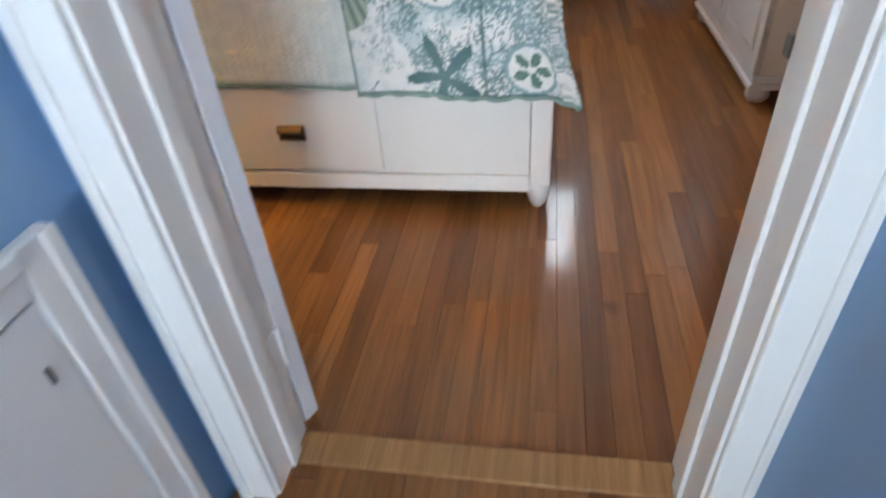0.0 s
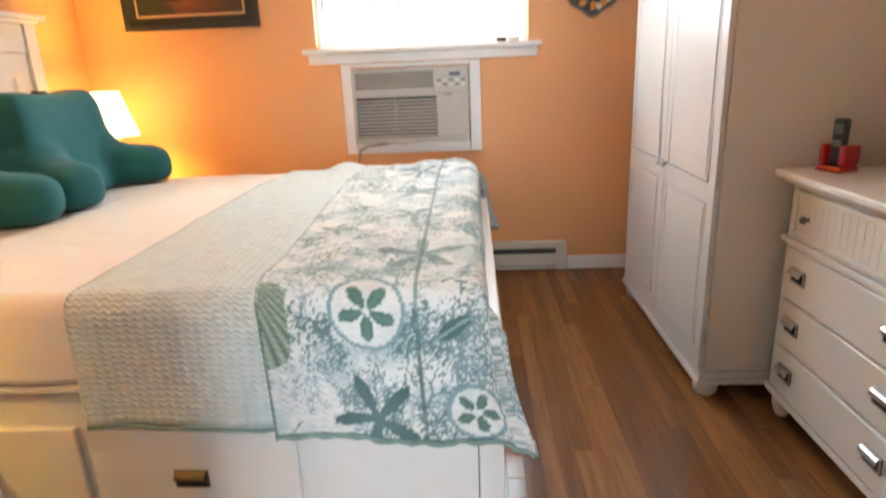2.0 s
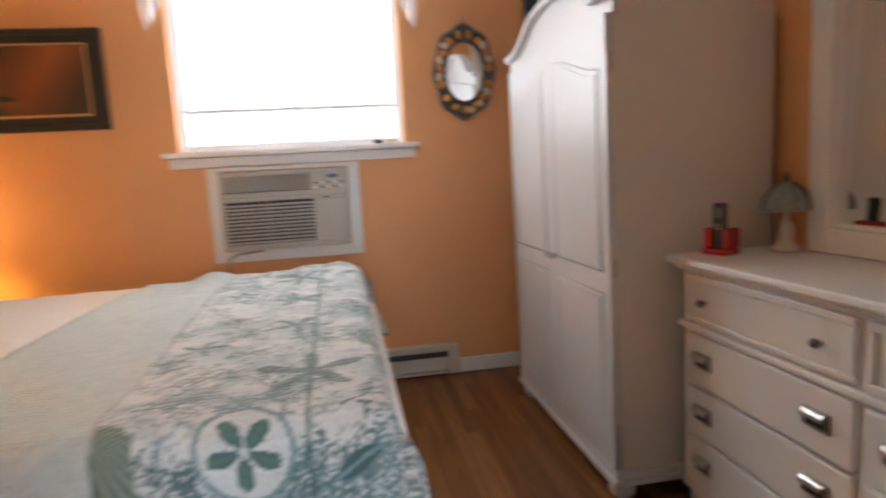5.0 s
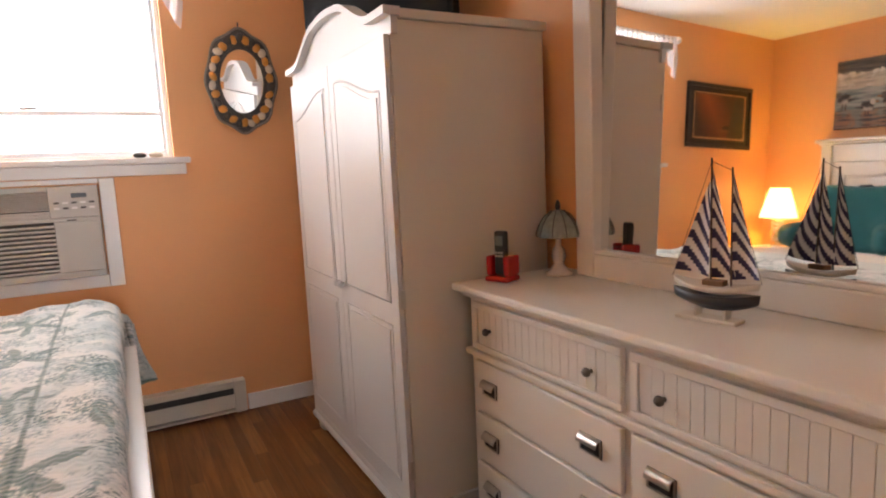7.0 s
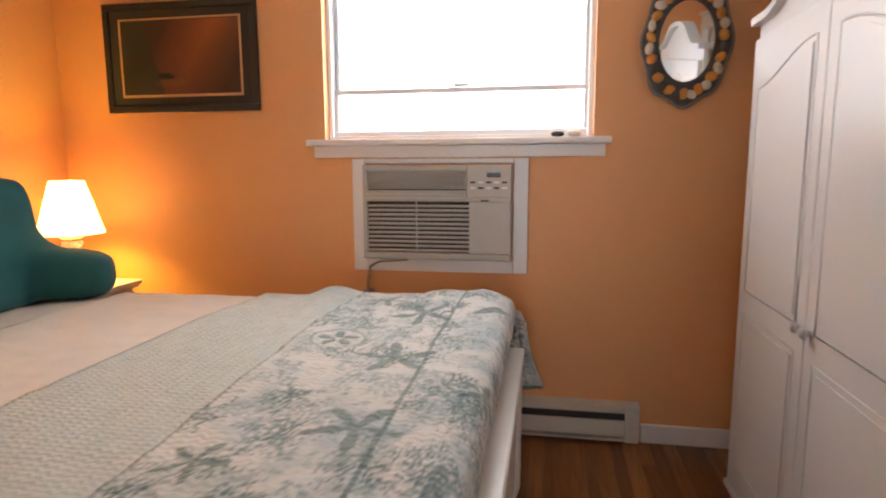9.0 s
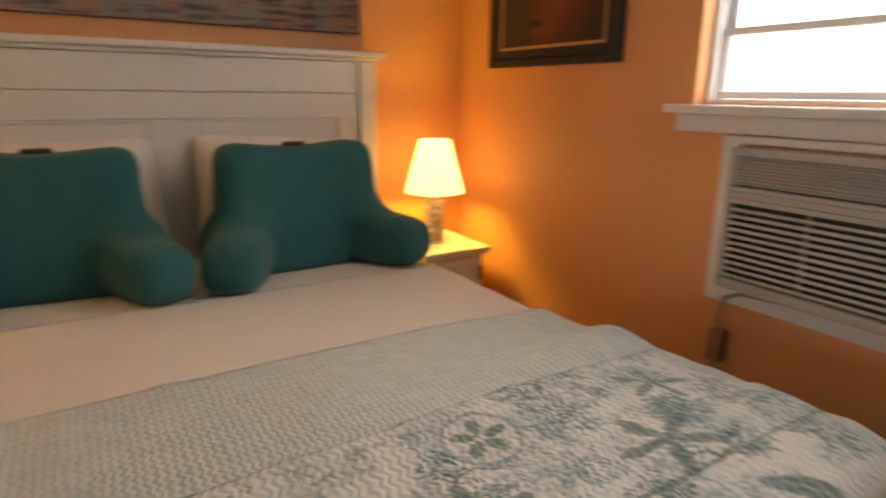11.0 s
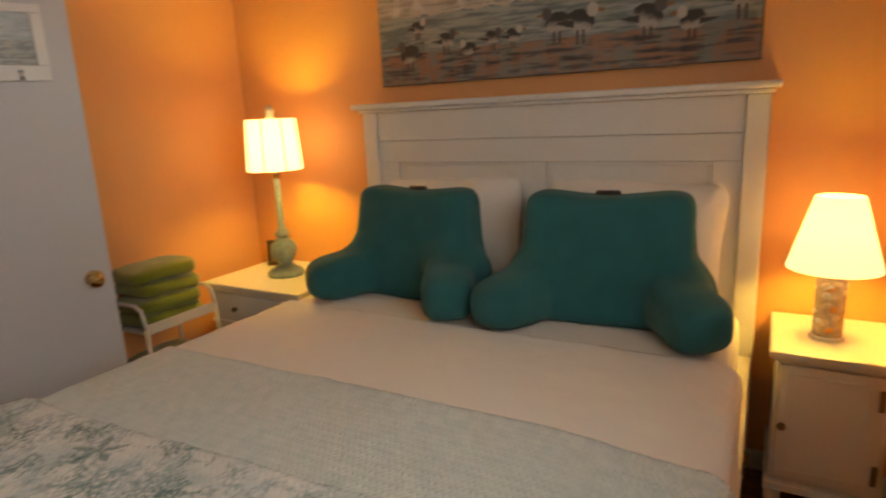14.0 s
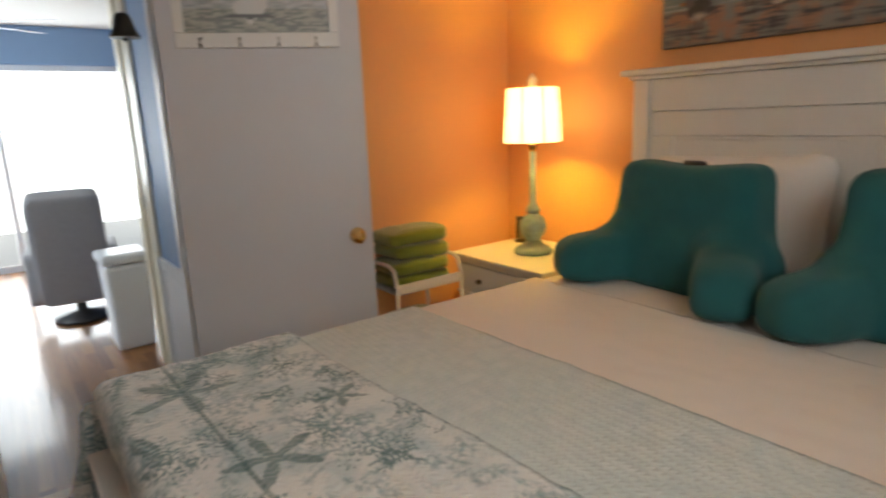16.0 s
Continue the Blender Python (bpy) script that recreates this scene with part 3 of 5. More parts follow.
heater = thing("baseboard_heater", "putty-coloured electric baseboard heater along the wall", "heater")
HX0, HX1 = 0.95, 2.785
part("back_plate", quick(HX0, HX1, -0.012, -0.001, 0.02, 0.185, bevel=0.002), HEATER, heater)
bm = bmesh.new()
box(bm, HX0, HX1 - 0.06, -0.065, -0.013, 0.172, 0.186, bevel=0.003)
box(bm, HX0, HX1 - 0.06, -0.068, -0.06, 0.152, 0.1715, bevel=0.002)
part("top_cover", bm, HEATER, heater)
part("front_cover", quick(HX0, HX1 - 0.06, -0.068, -0.060, 0.045, 0.118, bevel=0.003), HEATER, heater)
part("element", quick(HX0, HX1 - 0.06, -0.05, -0.013, 0.06, 0.15), ACDARK, heater, "dark heating fins")
part("lower_lip", quick(HX0, HX1 - 0.06, -0.062, -0.013, 0.02, 0.030, bevel=0.002), HEATER, heater)
part("end_cap", quick(HX1 - 0.059, HX1, -0.07, -0.0125, 0.018, 0.188, bevel=0.004), HEATER, heater)


def cup_pull(m, w=0.042):
    """A cup pull: a plate and a hood rounded over its top and front."""
    bm = bmesh.new()
    # backplate in slot 1, much darker than the rim and hood
    box(bm, -w, w, -0.003, 0, -0.024, 0.024, bevel=0.001, slot=1)
    for x0, x1, z0, z1 in ((-w, w, -0.024, -0.019), (-w, -w + 0.005, -0.0188, 0.0238), (w - 0.005, w, -0.0188, 0.0238)):
        box(bm, x0, x1, -0.006, -0.0032, z0, z1, bevel=0.0008)
    arcs = [math.pi / 2 * k / 7 for k in range(8)]
    outer = [(-0.002 - 0.018 * math.sin(t), 0.004 + 0.020 * math.cos(t)) for t in arcs]
    inner = [(-0.002 - 0.015 * math.sin(t), 0.004 + 0.017 * math.cos(t)) for t in reversed(arcs)]
    prism(bm, outer + inner, 2 * w - 0.008, Matrix.Translation((-(w - 0.004), 0, 0)) @ Matrix(((0, 1, 0, 0), (1, 0, 0, 0), (0, 0, 1, 0), (0, 0, 0, 1))))
    bmesh.ops.recalc_face_normals(bm, faces=bm.faces)
    bmesh.ops.transform(bm, matrix=m, verts=bm.verts)
    return bm


# ---- pictures and mirrors ----
def printed(name, w, h, nx, ny, fn, material, bulge=None):
    """A flat printed sheet in x, z; fn gives the colour at u, v."""
    bm = bmesh.new()
    lay = bm.verts.layers.float_color.new("print")
    g = []
    for j in range(ny + 1):
        row = []
        for i in range(nx + 1):
            v = bm.verts.new((w * (i / nx - 0.5), 0, h * (j / ny - 0.5)))
            v[lay] = (*fn(i / nx, j / ny), 1)
            row.append(v)
        g.append(row)
    for a, b in zip(g, g[1:]):
        for i in range(nx):
            bm.faces.new((a[i], a[i + 1], b[i + 1], b[i]))
    return bm


def nz(x, y, s=1.0, seed=0.0):
    return noise.fractal(Vector((x * s, y * s, seed)), 0.8, 2.0, 4)


def mix3(a, b, t):
    t = max(0.0, min(1.0, t))
    return tuple(p + (q - p) * t for p, q in zip(a, b))


PRINT = attr_mat("printed_paper", 0.35, 0.05, 200)
CANVAS = attr_mat("painted_canvas", 0.75, 0.6, 500)


def sunset(u, v):
    c = mix3((0.05, 0.022, 0.014), (0.30, 0.085, 0.03), max(0, 1 - abs(u - 0.55 - 0.35 * (v - 0.3)) * 2.6) * (0.35 + 0.65 * v))
    if u < 0.36 - 0.18 * v:
        c = mix3(c, (0.022, 0.03, 0.02), 0.75)
    if (u - 0.37) ** 2 / 0.0045 + (v - 0.25 + 0.25 * (u - 0.37)) ** 2 / 0.0022 < 1:
        c = (0.012, 0.012, 0.008)
    return mix3(c, (0.25, 0.12, 0.06), 0.25 * max(0, 1 - ((u - 0.42) ** 2 / 0.03 + (v - 0.16) ** 2 / 0.004)))


art = thing("framed_picture", "dark sunset print with gold line in a black frame", "picture", pose(0.67, -0.001, 1.735))
FW, FH = 0.388, 0.25
bm = bmesh.new()
for a in ((-FW, FW, -0.026, 0, FH - 0.03, FH), (-FW, FW, -0.026, 0, -FH, -FH + 0.03), (-FW, -FW + 0.03, -0.026, 0, -FH + 0.0302, FH - 0.0302), (FW - 0.03, FW, -0.026, 0, -FH + 0.0302, FH - 0.0302)):
    box(bm, *a, bevel=0.003)
part("frame", bm, BLACKFRAME, art)
part("mat_board", quick(-FW + 0.03, FW - 0.03, -0.014, 0, -FH + 0.03, FH - 0.03), mat("black_mat_board", (0.03, 0.026, 0.022), 0.8), art)
bm = bmesh.new()
for a in ((-0.312, 0.312, -0.017, -0.0145, 0.172, 0.180), (-0.312, 0.312, -0.017, -0.0145, -0.180, -0.168), (-0.312, -0.302, -0.017, -0.0145, -0.1675, 0.1715), (0.302, 0.312, -0.017, -0.0145, -0.1675, 0.1715)):
    box(bm, *a)
part("gold_line", bm, mat("gold_leaf_line", (0.55, 0.33, 0.17), 0.4, metal=0.3), art)
sheet_art = part("print", printed("print", 0.60, 0.335, 70, 40, sunset, PRINT), PRINT, art)
sheet_art.location = (0, -0.0158, 0.0)


BIRDS = [(0.10, 0.33, 0.9), (0.13, 0.55, 0.6), (0.22, 0.42, 0.7), (0.29, 0.33, 0.6), (0.36, 0.40, 0.6), (0.42, 0.40, 0.6), (0.54, 0.46, 0.9), (0.60, 0.45, 1.0), (0.76, 0.43, 1.0), (0.86, 0.37, 0.8), (0.96, 0.5, 0.9)]


def shore(u, v):
    n, n2 = nz(u, v * 0.28, 24, 1), nz(u * 0.35, v * 1.2, 26, 5)
    if v > 0.80 + 0.05 * n:
        c = mix3((0.045, 0.045, 0.05), (0.12, 0.11, 0.10), 0.5 + n2)
    elif v > 0.58 + 0.03 * n:
        c = mix3((0.50, 0.43, 0.35), (0.30, 0.27, 0.23), 0.4 + 1.2 * n2)
        c = mix3(c, (0.66, 0.60, 0.53), max(0, n) * 1.3)
    elif v > 0.27:
        c = mix3((0.15, 0.185, 0.185), (0.33, 0.35, 0.32), 0.5 + 1.5 * n2)
    else:
        c = mix3((0.21, 0.21, 0.19), (0.31, 0.17, 0.11), 0.45 + 1.7 * n)
        c = mix3(c, (0.09, 0.085, 0.085), max(0, n2) * 1.8)
    for k, (bu, mid_v, scale) in enumerate(BIRDS):
        bv, size = mid_v - 0.07, scale * 1.18
        w, face = size * 0.030, (1 if k % 3 else -1)
        p, q = (u - bu) / w * face, (v - bv) / (size * 0.075)
        if abs(u - bu) < w * 0.9 and -0.30 < v - bv + 0.02 < -0.10:
            c = mix3(c, (0.06, 0.055, 0.055), 0.55 * max(0.0, 0.6 + 2 * n2))
        if p * p + (q + 0.15 * p) ** 2 < 1:
            c = mix3((0.40, 0.36, 0.32), (0.045, 0.04, 0.04), 0.75 + 1.5 * (q + 0.30 * p) + 0.8 * n)
        if -1.9 < p < -0.5 and abs(q + 0.30 + 0.15 * p) < 0.22 * (2.0 + p):
            c = (0.05, 0.045, 0.045)
        if ((p - 0.85) / 0.42) ** 2 + ((q - 0.85) / 0.62) ** 2 < 1:
            c = (0.48, 0.43, 0.38) if k % 2 else (0.10, 0.09, 0.085)
        if 1.2 < p < 1.7 and abs(q - 0.75) < 0.16:
            c = (0.25, 0.12, 0.05)
        if abs(abs(p) - 0.22) < 0.10 and -2.0 < q < -0.8:
            c = (0.10, 0.06, 0.05)
    return c


beach = thing("canvas_painting", "long canvas painting of shorebirds at the water's edge", "painting", pose(0.002, -1.357, 1.878, 0, 0, 90))
part("stretcher", quick(-0.808, 0.808, -0.034, 0, -0.257, 0.257, bevel=0.004), mat("canvas_edge", (0.16, 0.13, 0.11), 0.8, var=0.4, scale=20), beach)
pt = part("canvas", printed("canvas", 1.606, 0.506, 330, 110, shore, CANVAS), CANVAS, beach)
pt.location = (0, -0.0365, 0)

ship = thing("wall_ornament", "small dark ship ornament high on the wall", "ornament", pose(0.004, -1.05, 2.26, 0, 0, 90))
bm = bmesh.new()
prism(bm, [(-0.07, 0.0), (0.07, 0.0), (0.09, 0.03), (-0.09, 0.03)], -0.02)
part("hull", bm, IRON, ship)
bm = bmesh.new()
prism(bm, [(-0.05, 0.04), (0.06, 0.04), (0.0, 0.14)], -0.008)
part("sail", bm, IRON, ship)
part("mast", tubed([(0, -0.008, 0.03), (0, -0.008, 0.15)], 0.004, 6), IRON, ship)

oval = thing("shell_mirror", "small oval mirror framed with shells", "mirror", pose(2.905, -0.030, 1.712, 5.0))
bm = bmesh.new()
ring = [(0.172 * math.cos(a) * (1 + 0.035 * math.cos(8 * a)), 0.252 * math.sin(a) * (1 + 0.035 * math.cos(8 * a))) for a in [2 * math.pi * k / 64 for k in range(64)]]
prism(bm, ring, -0.016)
part("backing", bm, SHELLC, oval)
bm = bmesh.new()
prism(bm, [(0.107 * math.cos(2 * math.pi * k / 48), 0.157 * math.sin(2 * math.pi * k / 48)) for k in range(48)], -0.003, Matrix.Translation((0, -0.0162, 0)))
part("glass", bm, MIRROR, oval)
part("bead_rim", tubed([(0.110 * math.cos(2 * math.pi * k / 48), -0.019, 0.160 * math.sin(2 * math.pi * k / 48)) for k in range(48)], 0.006, 8, closed=True), SHELLC, oval)
part("rope_rim", tubed([(x * 0.98, -0.016, z * 0.98) for x, z in ring], 0.006, 8, closed=True), mat("pewter_rope", (0.20, 0.17, 0.14), 0.5, var=0.4, scale=90), oval)
for k in range(30):
    a = 2 * math.pi * (k + 0.5) / 30
    rr = 0.80 + 0.03 * (k % 2)
    bm = bmesh.new()
    cushion(bm, (0.040 + 0.010 * random.random(), 0.026, 0.031 + 0.009 * random.random()), 2.1, m=pose(0.172 * rr * math.cos(a), -0.022, 0.252 * rr * math.sin(a), 0, random.uniform(0, 180), 0), nu=12, nv=8)
    part("shell", bm, (SHELLB, SHELLA, SHELLA, SHELLB, SHELLC, SHELLC)[(k // 2 + k % 3) % 6], oval)
part("hook", tubed([(0, -0.004, 0.25), (0, -0.004, 0.285)], 0.003, 6), BLACK, oval)

# ---- bed ----
BY0, BY1, BX = -2.295, -0.525, 2.295      # south side, north side, foot end
MZ = 0.732                               # mattress top
bed = thing("bed", "white painted storage bed with panelled headboard and drawers", "bed")
head = part("headboard", quick(0.03, 0.062, -2.175, -0.585, 0.3, 1.48), FURN, bed)
for y in (-2.215, -0.545):
    bm = bmesh.new()
    box(bm, 0.022, 0.098, y - 0.038, y + 0.038, 0.0, 1.500, bevel=0.004)
    part("post", bm, FURN, head)
part("frieze", quick(0.03, 0.085, -2.176, -0.584, 1.368, 1.500, bevel=0.003), FURN, head)
bm = bmesh.new()
box(bm, 0.015, 0.115, -2.265, -0.495, 1.501, 1.517, bevel=0.005)
box(bm, 0.012, 0.145, -2.292, -0.475, 1.518, 1.543, bevel=0.008)
part("cap", bm, FURN, head)
for a in ((-2.176, -2.072), (-1.43, -1.33), (-0.682, -0.584)):
    part("stile", quick(0.063, 0.076, a[0], a[1], 0.5, 1.2645, bevel=0.003), FURN, head)
part("rail", quick(0.063, 0.077, -2.176, -0.584, 1.265, 1.366, bevel=0.003), FURN, head)
for a in ((-2.071, -1.431), (-1.329, -0.683)):
    bm = bmesh.new()
    for b in ((0.063, 0.070, a[0], a[1], 1.249, 1.264), (0.063, 0.070, a[0], a[0] + 0.015, 0.6, 1.2485), (0.063, 0.070, a[1] - 0.015, a[1], 0.6, 1.2485)):
        box(bm, *b, bevel=0.003)
    part("moulding", bm, FURN, head)
for side, y, s in (("s", BY0, 1), ("n", BY1, -1)):
    ya, yb = sorted((y, y + s * 0.03))
    part("side_panel", quick(0.10, BX - 0.062, ya, yb, 0.085, 0.50, bevel=0.002), FURN, bed)
    yo = y - s * 0.001
    part("bottom_rail", quick(0.10, BX - 0.062, *sorted((yo, yo - s * 0.014)), 0.07, 0.125, bevel=0.004), FURN, bed)
    part("ledge", quick(0.10, BX - 0.03, *sorted((y - s * 0.016, y + s * 0.06)), 0.501, 0.522, bevel=0.005), FURN, bed)
    for x0 in (0.18, 0.73, 1.275):
        d = part("drawer", quick(x0, x0 + 0.52, *sorted((yo, yo - s * 0.016)), 0.135, 0.405, bevel=0.005), FURN, bed)
        cx, cz, yy = x0 + 0.25, 0.265, yo - s * 0.0165
        bm = cup_pull(pose(cx, yy, cz, 0, 0, 0 if s > 0 else 180))
        part("drawer_pull", bm, [BRONZE, PULLDARK], d, "aged bronze cup pull")
    yl = y + s * 0.03
    part("leg", lathed([(0.016, 0.0), (0.024, 0.012), (0.034, 0.045), (0.036, 0.075), (0.030, 0.085)], 20, pose(BX - 0.035, yl, 0)), FURN, bed)
    part("corner_post", quick(BX - 0.06, BX, *sorted((y - s * 0.004, y + s * 0.056)), 0.086, 0.545, bevel=0.005), FURN, bed)
    part("leg", lathed([(0.016, 0.0), (0.024, 0.012), (0.034, 0.045), (0.034, 0.085)], 20, pose(0.16, yl, 0)), FURN, bed)
foot = part("footboard", quick(BX - 0.05, BX - 0.018, BY0 + 0.058, BY1 - 0.058, 0.086, 0.54, bevel=0.003), FURN, bed)
part("foot_rail", quick(BX - 0.064, BX + 0.008, BY0 - 0.006, BY1 + 0.006, 0.546, 0.570, bevel=0.006), FURN, foot)
part("slat_deck", quick(0.10, BX - 0.066, BY0 + 0.065, BY1 - 0.065, 0.44, 0.47), FURN, bed)

bm = bmesh.new()
MY0, MY1 = BY0 + 0.022, BY1 - 0.022
mw = MY1 - MY0
cushion(bm, (2.11, mw, MZ - 0.471), 14.0, pose(1.165, (MY0 + MY1) / 2, (MZ + 0.471) / 2), nu=96, nv=32,
        fn=lambda c: Vector((c.x, c.y + 0.006 * nz(c.x, c.z * 0.4, 9, c.y) * (1 if abs(c.y) > mw * 0.4 else 0), c.z + 0.004 * nz(c.x, c.y, 3.0, 2))))
solid("mattress", bm, SHEET, "mattress in a white fitted sheet with gathered sides", "mattress")
# ---- bedding ----
def arc(s, hang0, hang1, lo, hi, r=0.05):
    """A point on a line that hangs, runs level from lo to hi and hangs again: its place and its drop."""
    q = r * math.pi / 2
    if s < hang0:
        return lo, hang0 - s + r
    s -= hang0
    if s < q:
        a = s / r
        return lo + r * (1 - math.cos(a)), r * (1 - math.sin(a))
    s -= q
    flat = hi - lo - 2 * r
    if s < flat:
        return lo + r + s, 0.0
    s -= flat
    if s < q:
        a = s / r
        return hi - r * (1 - math.sin(a)), r * (1 - math.cos(a))
    return hi, s - q + r


def drape(name, x0, x1, hang, top, lift, foot, step, color, material, label, wave=0.004, skew=0.0, flare=0.0, bunch=0.0, bound=True):
    """A cloth laid across the bed, hanging at both sides and, by foot, over its end."""
    lo, hi = BY0 - lift, BY1 + lift
    r = 0.055
    ls = 2 * hang + (hi - lo - 2 * r) + math.pi * r
    lx = (x1 - x0) + foot
    nx, ny = int(lx / step), int(ls / step)
    bm = bmesh.new()
    lay = bm.verts.layers.float_color.new("print")
    rows = []
    for j in range(ny + 1):
        s = ls * j / ny
        row = []
        for i in range(nx + 1):
            u = lx * i / nx
            y, dy = arc(s, hang, hang, lo, hi, r)
            x, dx = x0 + u, 0.0
            if foot and u > x1 - x0 - r:
                v = u - (x1 - x0 - r)
                if v < r * 1.57:
                    x, dx = x1 - r + r * math.sin(v / r), r * (1 - math.cos(v / r))
                else:
                    x, dx = x1, r + v - r * 1.57
            x += skew * (s / ls - 0.5) * (1 - i / nx)
            m = min(dx, dy)
            z = top + lift - max(dx, dy) - 0.25 * m
            out = 1 if y > -1.4 else -1
            if dy > r:
                y += out * ((dy - r) * (0.05 + 0.04 * math.sin(x * 13 + out)) + m * 0.30)
            if dx > r:
                x += (dx - r) * (0.10 + 0.06 * math.sin(y * 14)) + m * 0.35
            if dy > r and flare:
                k = max(0.0, min(1.0, (u - lx + 0.38) / 0.38))
                low = min(1.3, (dy - r) / 0.22)
                x += flare * k * k * (dy - r) * low
                y += out * 0.3 * flare * k * k * (dy - r) * low
            if bunch and out > 0:
                k = max(0.0, min(1.0, (y + 0.95) / 0.40))
                k = k * k * (3 - 2 * k)
                away = min(1.0, u / 0.35)
                y += (0.005 + 0.085 * away * away) * bunch * k * (0.8 + 0.3 * math.sin(x * 11))
                z += 0.020 * bunch * k * max(0.0, 0.35 + math.sin(x * 12.5 + 0.8) + 0.4 * math.sin(x * 31 + y * 5)) * max(0.0, 1 - dy / 0.2)
                x += 0.05 * bunch * k * (1 - i / nx)
            z += wave * nz(x, y, 5.0, lift * 100) + wave * 0.5 * nz(x, y, 16.0, 7)
            v = bm.verts.new((x, y, z))
            v[lay] = (*color(u, s, lx, ls), 1)
            row.append(v)
        rows.append(row)
    for a, b in zip(rows, rows[1:]):
        for i in range(nx):
            bm.faces.new((a[i], a[i + 1], b[i + 1], b[i])).smooth = True
    hems = [[v.co.copy() for v in row[::3]] for row in (rows[0], rows[-1])]
    uv = bm.loops.layers.uv.new("cloth")
    spot = {v: (lx * (n % (nx + 1)) / nx, ls * (n // (nx + 1)) / ny) for n, v in enumerate(w for row in rows for w in row)}
    for f in bm.faces:
        for c in f.loops:
            c[uv].uv = spot[c.vert]
    bmesh.ops.recalc_face_normals(bm, faces=bm.faces)
    ob = solid(name, bm, material, label, "bedding")
    so = ob.modifiers.new("thickness", "SOLIDIFY")
    so.thickness, so.offset = 0.007, -1
    if bound:
        for line in hems:
            wavy = [p + Vector((0, 0.002 * math.sin(n * 2.1), -0.003 + 0.003 * math.sin(n * 1.3))) for n, p in enumerate(line)]
            part("binding", tubed(wavy, 0.0055, 6), BINDING, ob, "faded green bound hem")
    return ob


def quilted(name, rough, pitch, zig, depth):
    """Cloth stitched in zigzag ribs, laid out on the cloth's own lengths."""
    m = attr_mat(name, rough, 0.5, 300, sheen=0.25)
    nt = m.node_tree
    uv = nt.nodes.new("ShaderNodeUVMap")
    uv.uv_map = "cloth"
    wob = nt.nodes.new("ShaderNodeTexNoise")
    wob.inputs["Scale"].default_value = 22.0
    nt.links.new(uv.outputs[0], wob.inputs["Vector"])
    sep = nt.nodes.new("ShaderNodeSeparateXYZ")
    nt.links.new(uv.outputs[0], sep.inputs[0])

    def op(kind, a, b):
        n = nt.nodes.new("ShaderNodeMath")
        n.operation = kind
        for k, v in enumerate((a, b)):
            if isinstance(v, (int, float)):
                n.inputs[k].default_value = v
            else:
                nt.links.new(v, n.inputs[k])
        return n.outputs[0]
    zigzag = op("PINGPONG", sep.outputs["X"], zig)
    along = op("ADD", op("ADD", sep.outputs["Y"], op("MULTIPLY", zigzag, 0.55)), op("MULTIPLY", wob.outputs["Fac"], 0.022))
    rib = op("SINE", op("MULTIPLY", along, 2 * math.pi / pitch), 0.0)
    puff = op("MULTIPLY", op("SINE", op("MULTIPLY", sep.outputs["X"], math.pi / zig), 0.0), 0.45)
    bp = nt.nodes.new("ShaderNodeBump")
    bp.inputs["Strength"].default_value, bp.inputs["Distance"].default_value = 0.9, depth
    nt.links.new(op("ADD", rib, puff), bp.inputs["Height"])
    nt.links.new(bp.outputs["Normal"], nt.nodes["Principled BSDF"].inputs["Normal"])
    return m


COVERLET = quilted("aqua_quilted_cotton", 0.85, 0.016, 0.012, 0.0014)
QUILT = quilted("printed_quilt_cotton", 0.85, 0.018, 0.016, 0.0013)
DT, LT, WH = (0.060, 0.135, 0.132), (0.215, 0.325, 0.345), (0.72, 0.73, 0.70)


def coral(x, y, seed):
    """How much ink a sprig of coral lays at x, y."""
    wx, wy = x + 0.03 * nz(x, y, 9, seed), y + 0.03 * nz(x, y, 9, seed + 4)
    a = noise.voronoi(Vector((wx * 26, wy * 26, seed)))[0]
    patch = nz(x, y, 4.5, seed + 9)
    if patch < -0.12:
        return 0.0
    edge = a[1] - a[0]
    return max(0.0, 1 - edge / 0.22) * min(1, (patch + 0.12) * 6)


rng = random.Random(5)
MOTIFS = [(0.265, 0.315, "dollar", 0.088, 0.35), (0.27, 0.055, "star", 0.115, 0.5), (0.50, 0.07, "dollar", 0.062, 1.4), (0.47, 0.27, "leaf", 0.055, 0.5),
          (0.385, 0.60, "star", 0.13, 0.9), (0.33, 1.02, "star", 0.10, 0.2), (0.10, 0.86, "star", 0.07, 1.3), (0.31, 1.42, "star", 0.11, 2.0), (0.12, 1.55, "dollar", 0.075, 0.8),
          (0.30, 1.83, "star", 0.10, 0.4), (0.52, 0.80, "leaf", 0.06, 1.9), (0.55, 1.25, "star", 0.07, 1.1), (0.13, 1.98, "star", 0.08, 2.4), (0.26, 2.25, "dollar", 0.09, 1.1), (0.50, 1.90, "leaf", 0.07, 0.7)]


INK = np.zeros((230, 760))
trng = random.Random(23)


def stamp(x, y, r, v):
    i, j, k = int(x / 0.004), int(y / 0.004), max(1, int(math.ceil(r / 0.004)))
    for a in range(max(0, i - k), min(230, i + k + 1)):
        for b in range(max(0, j - k), min(760, j + k + 1)):
            if math.hypot(a * 0.004 - x, b * 0.004 - y) <= r:
                INK[a, b] = max(INK[a, b], v)


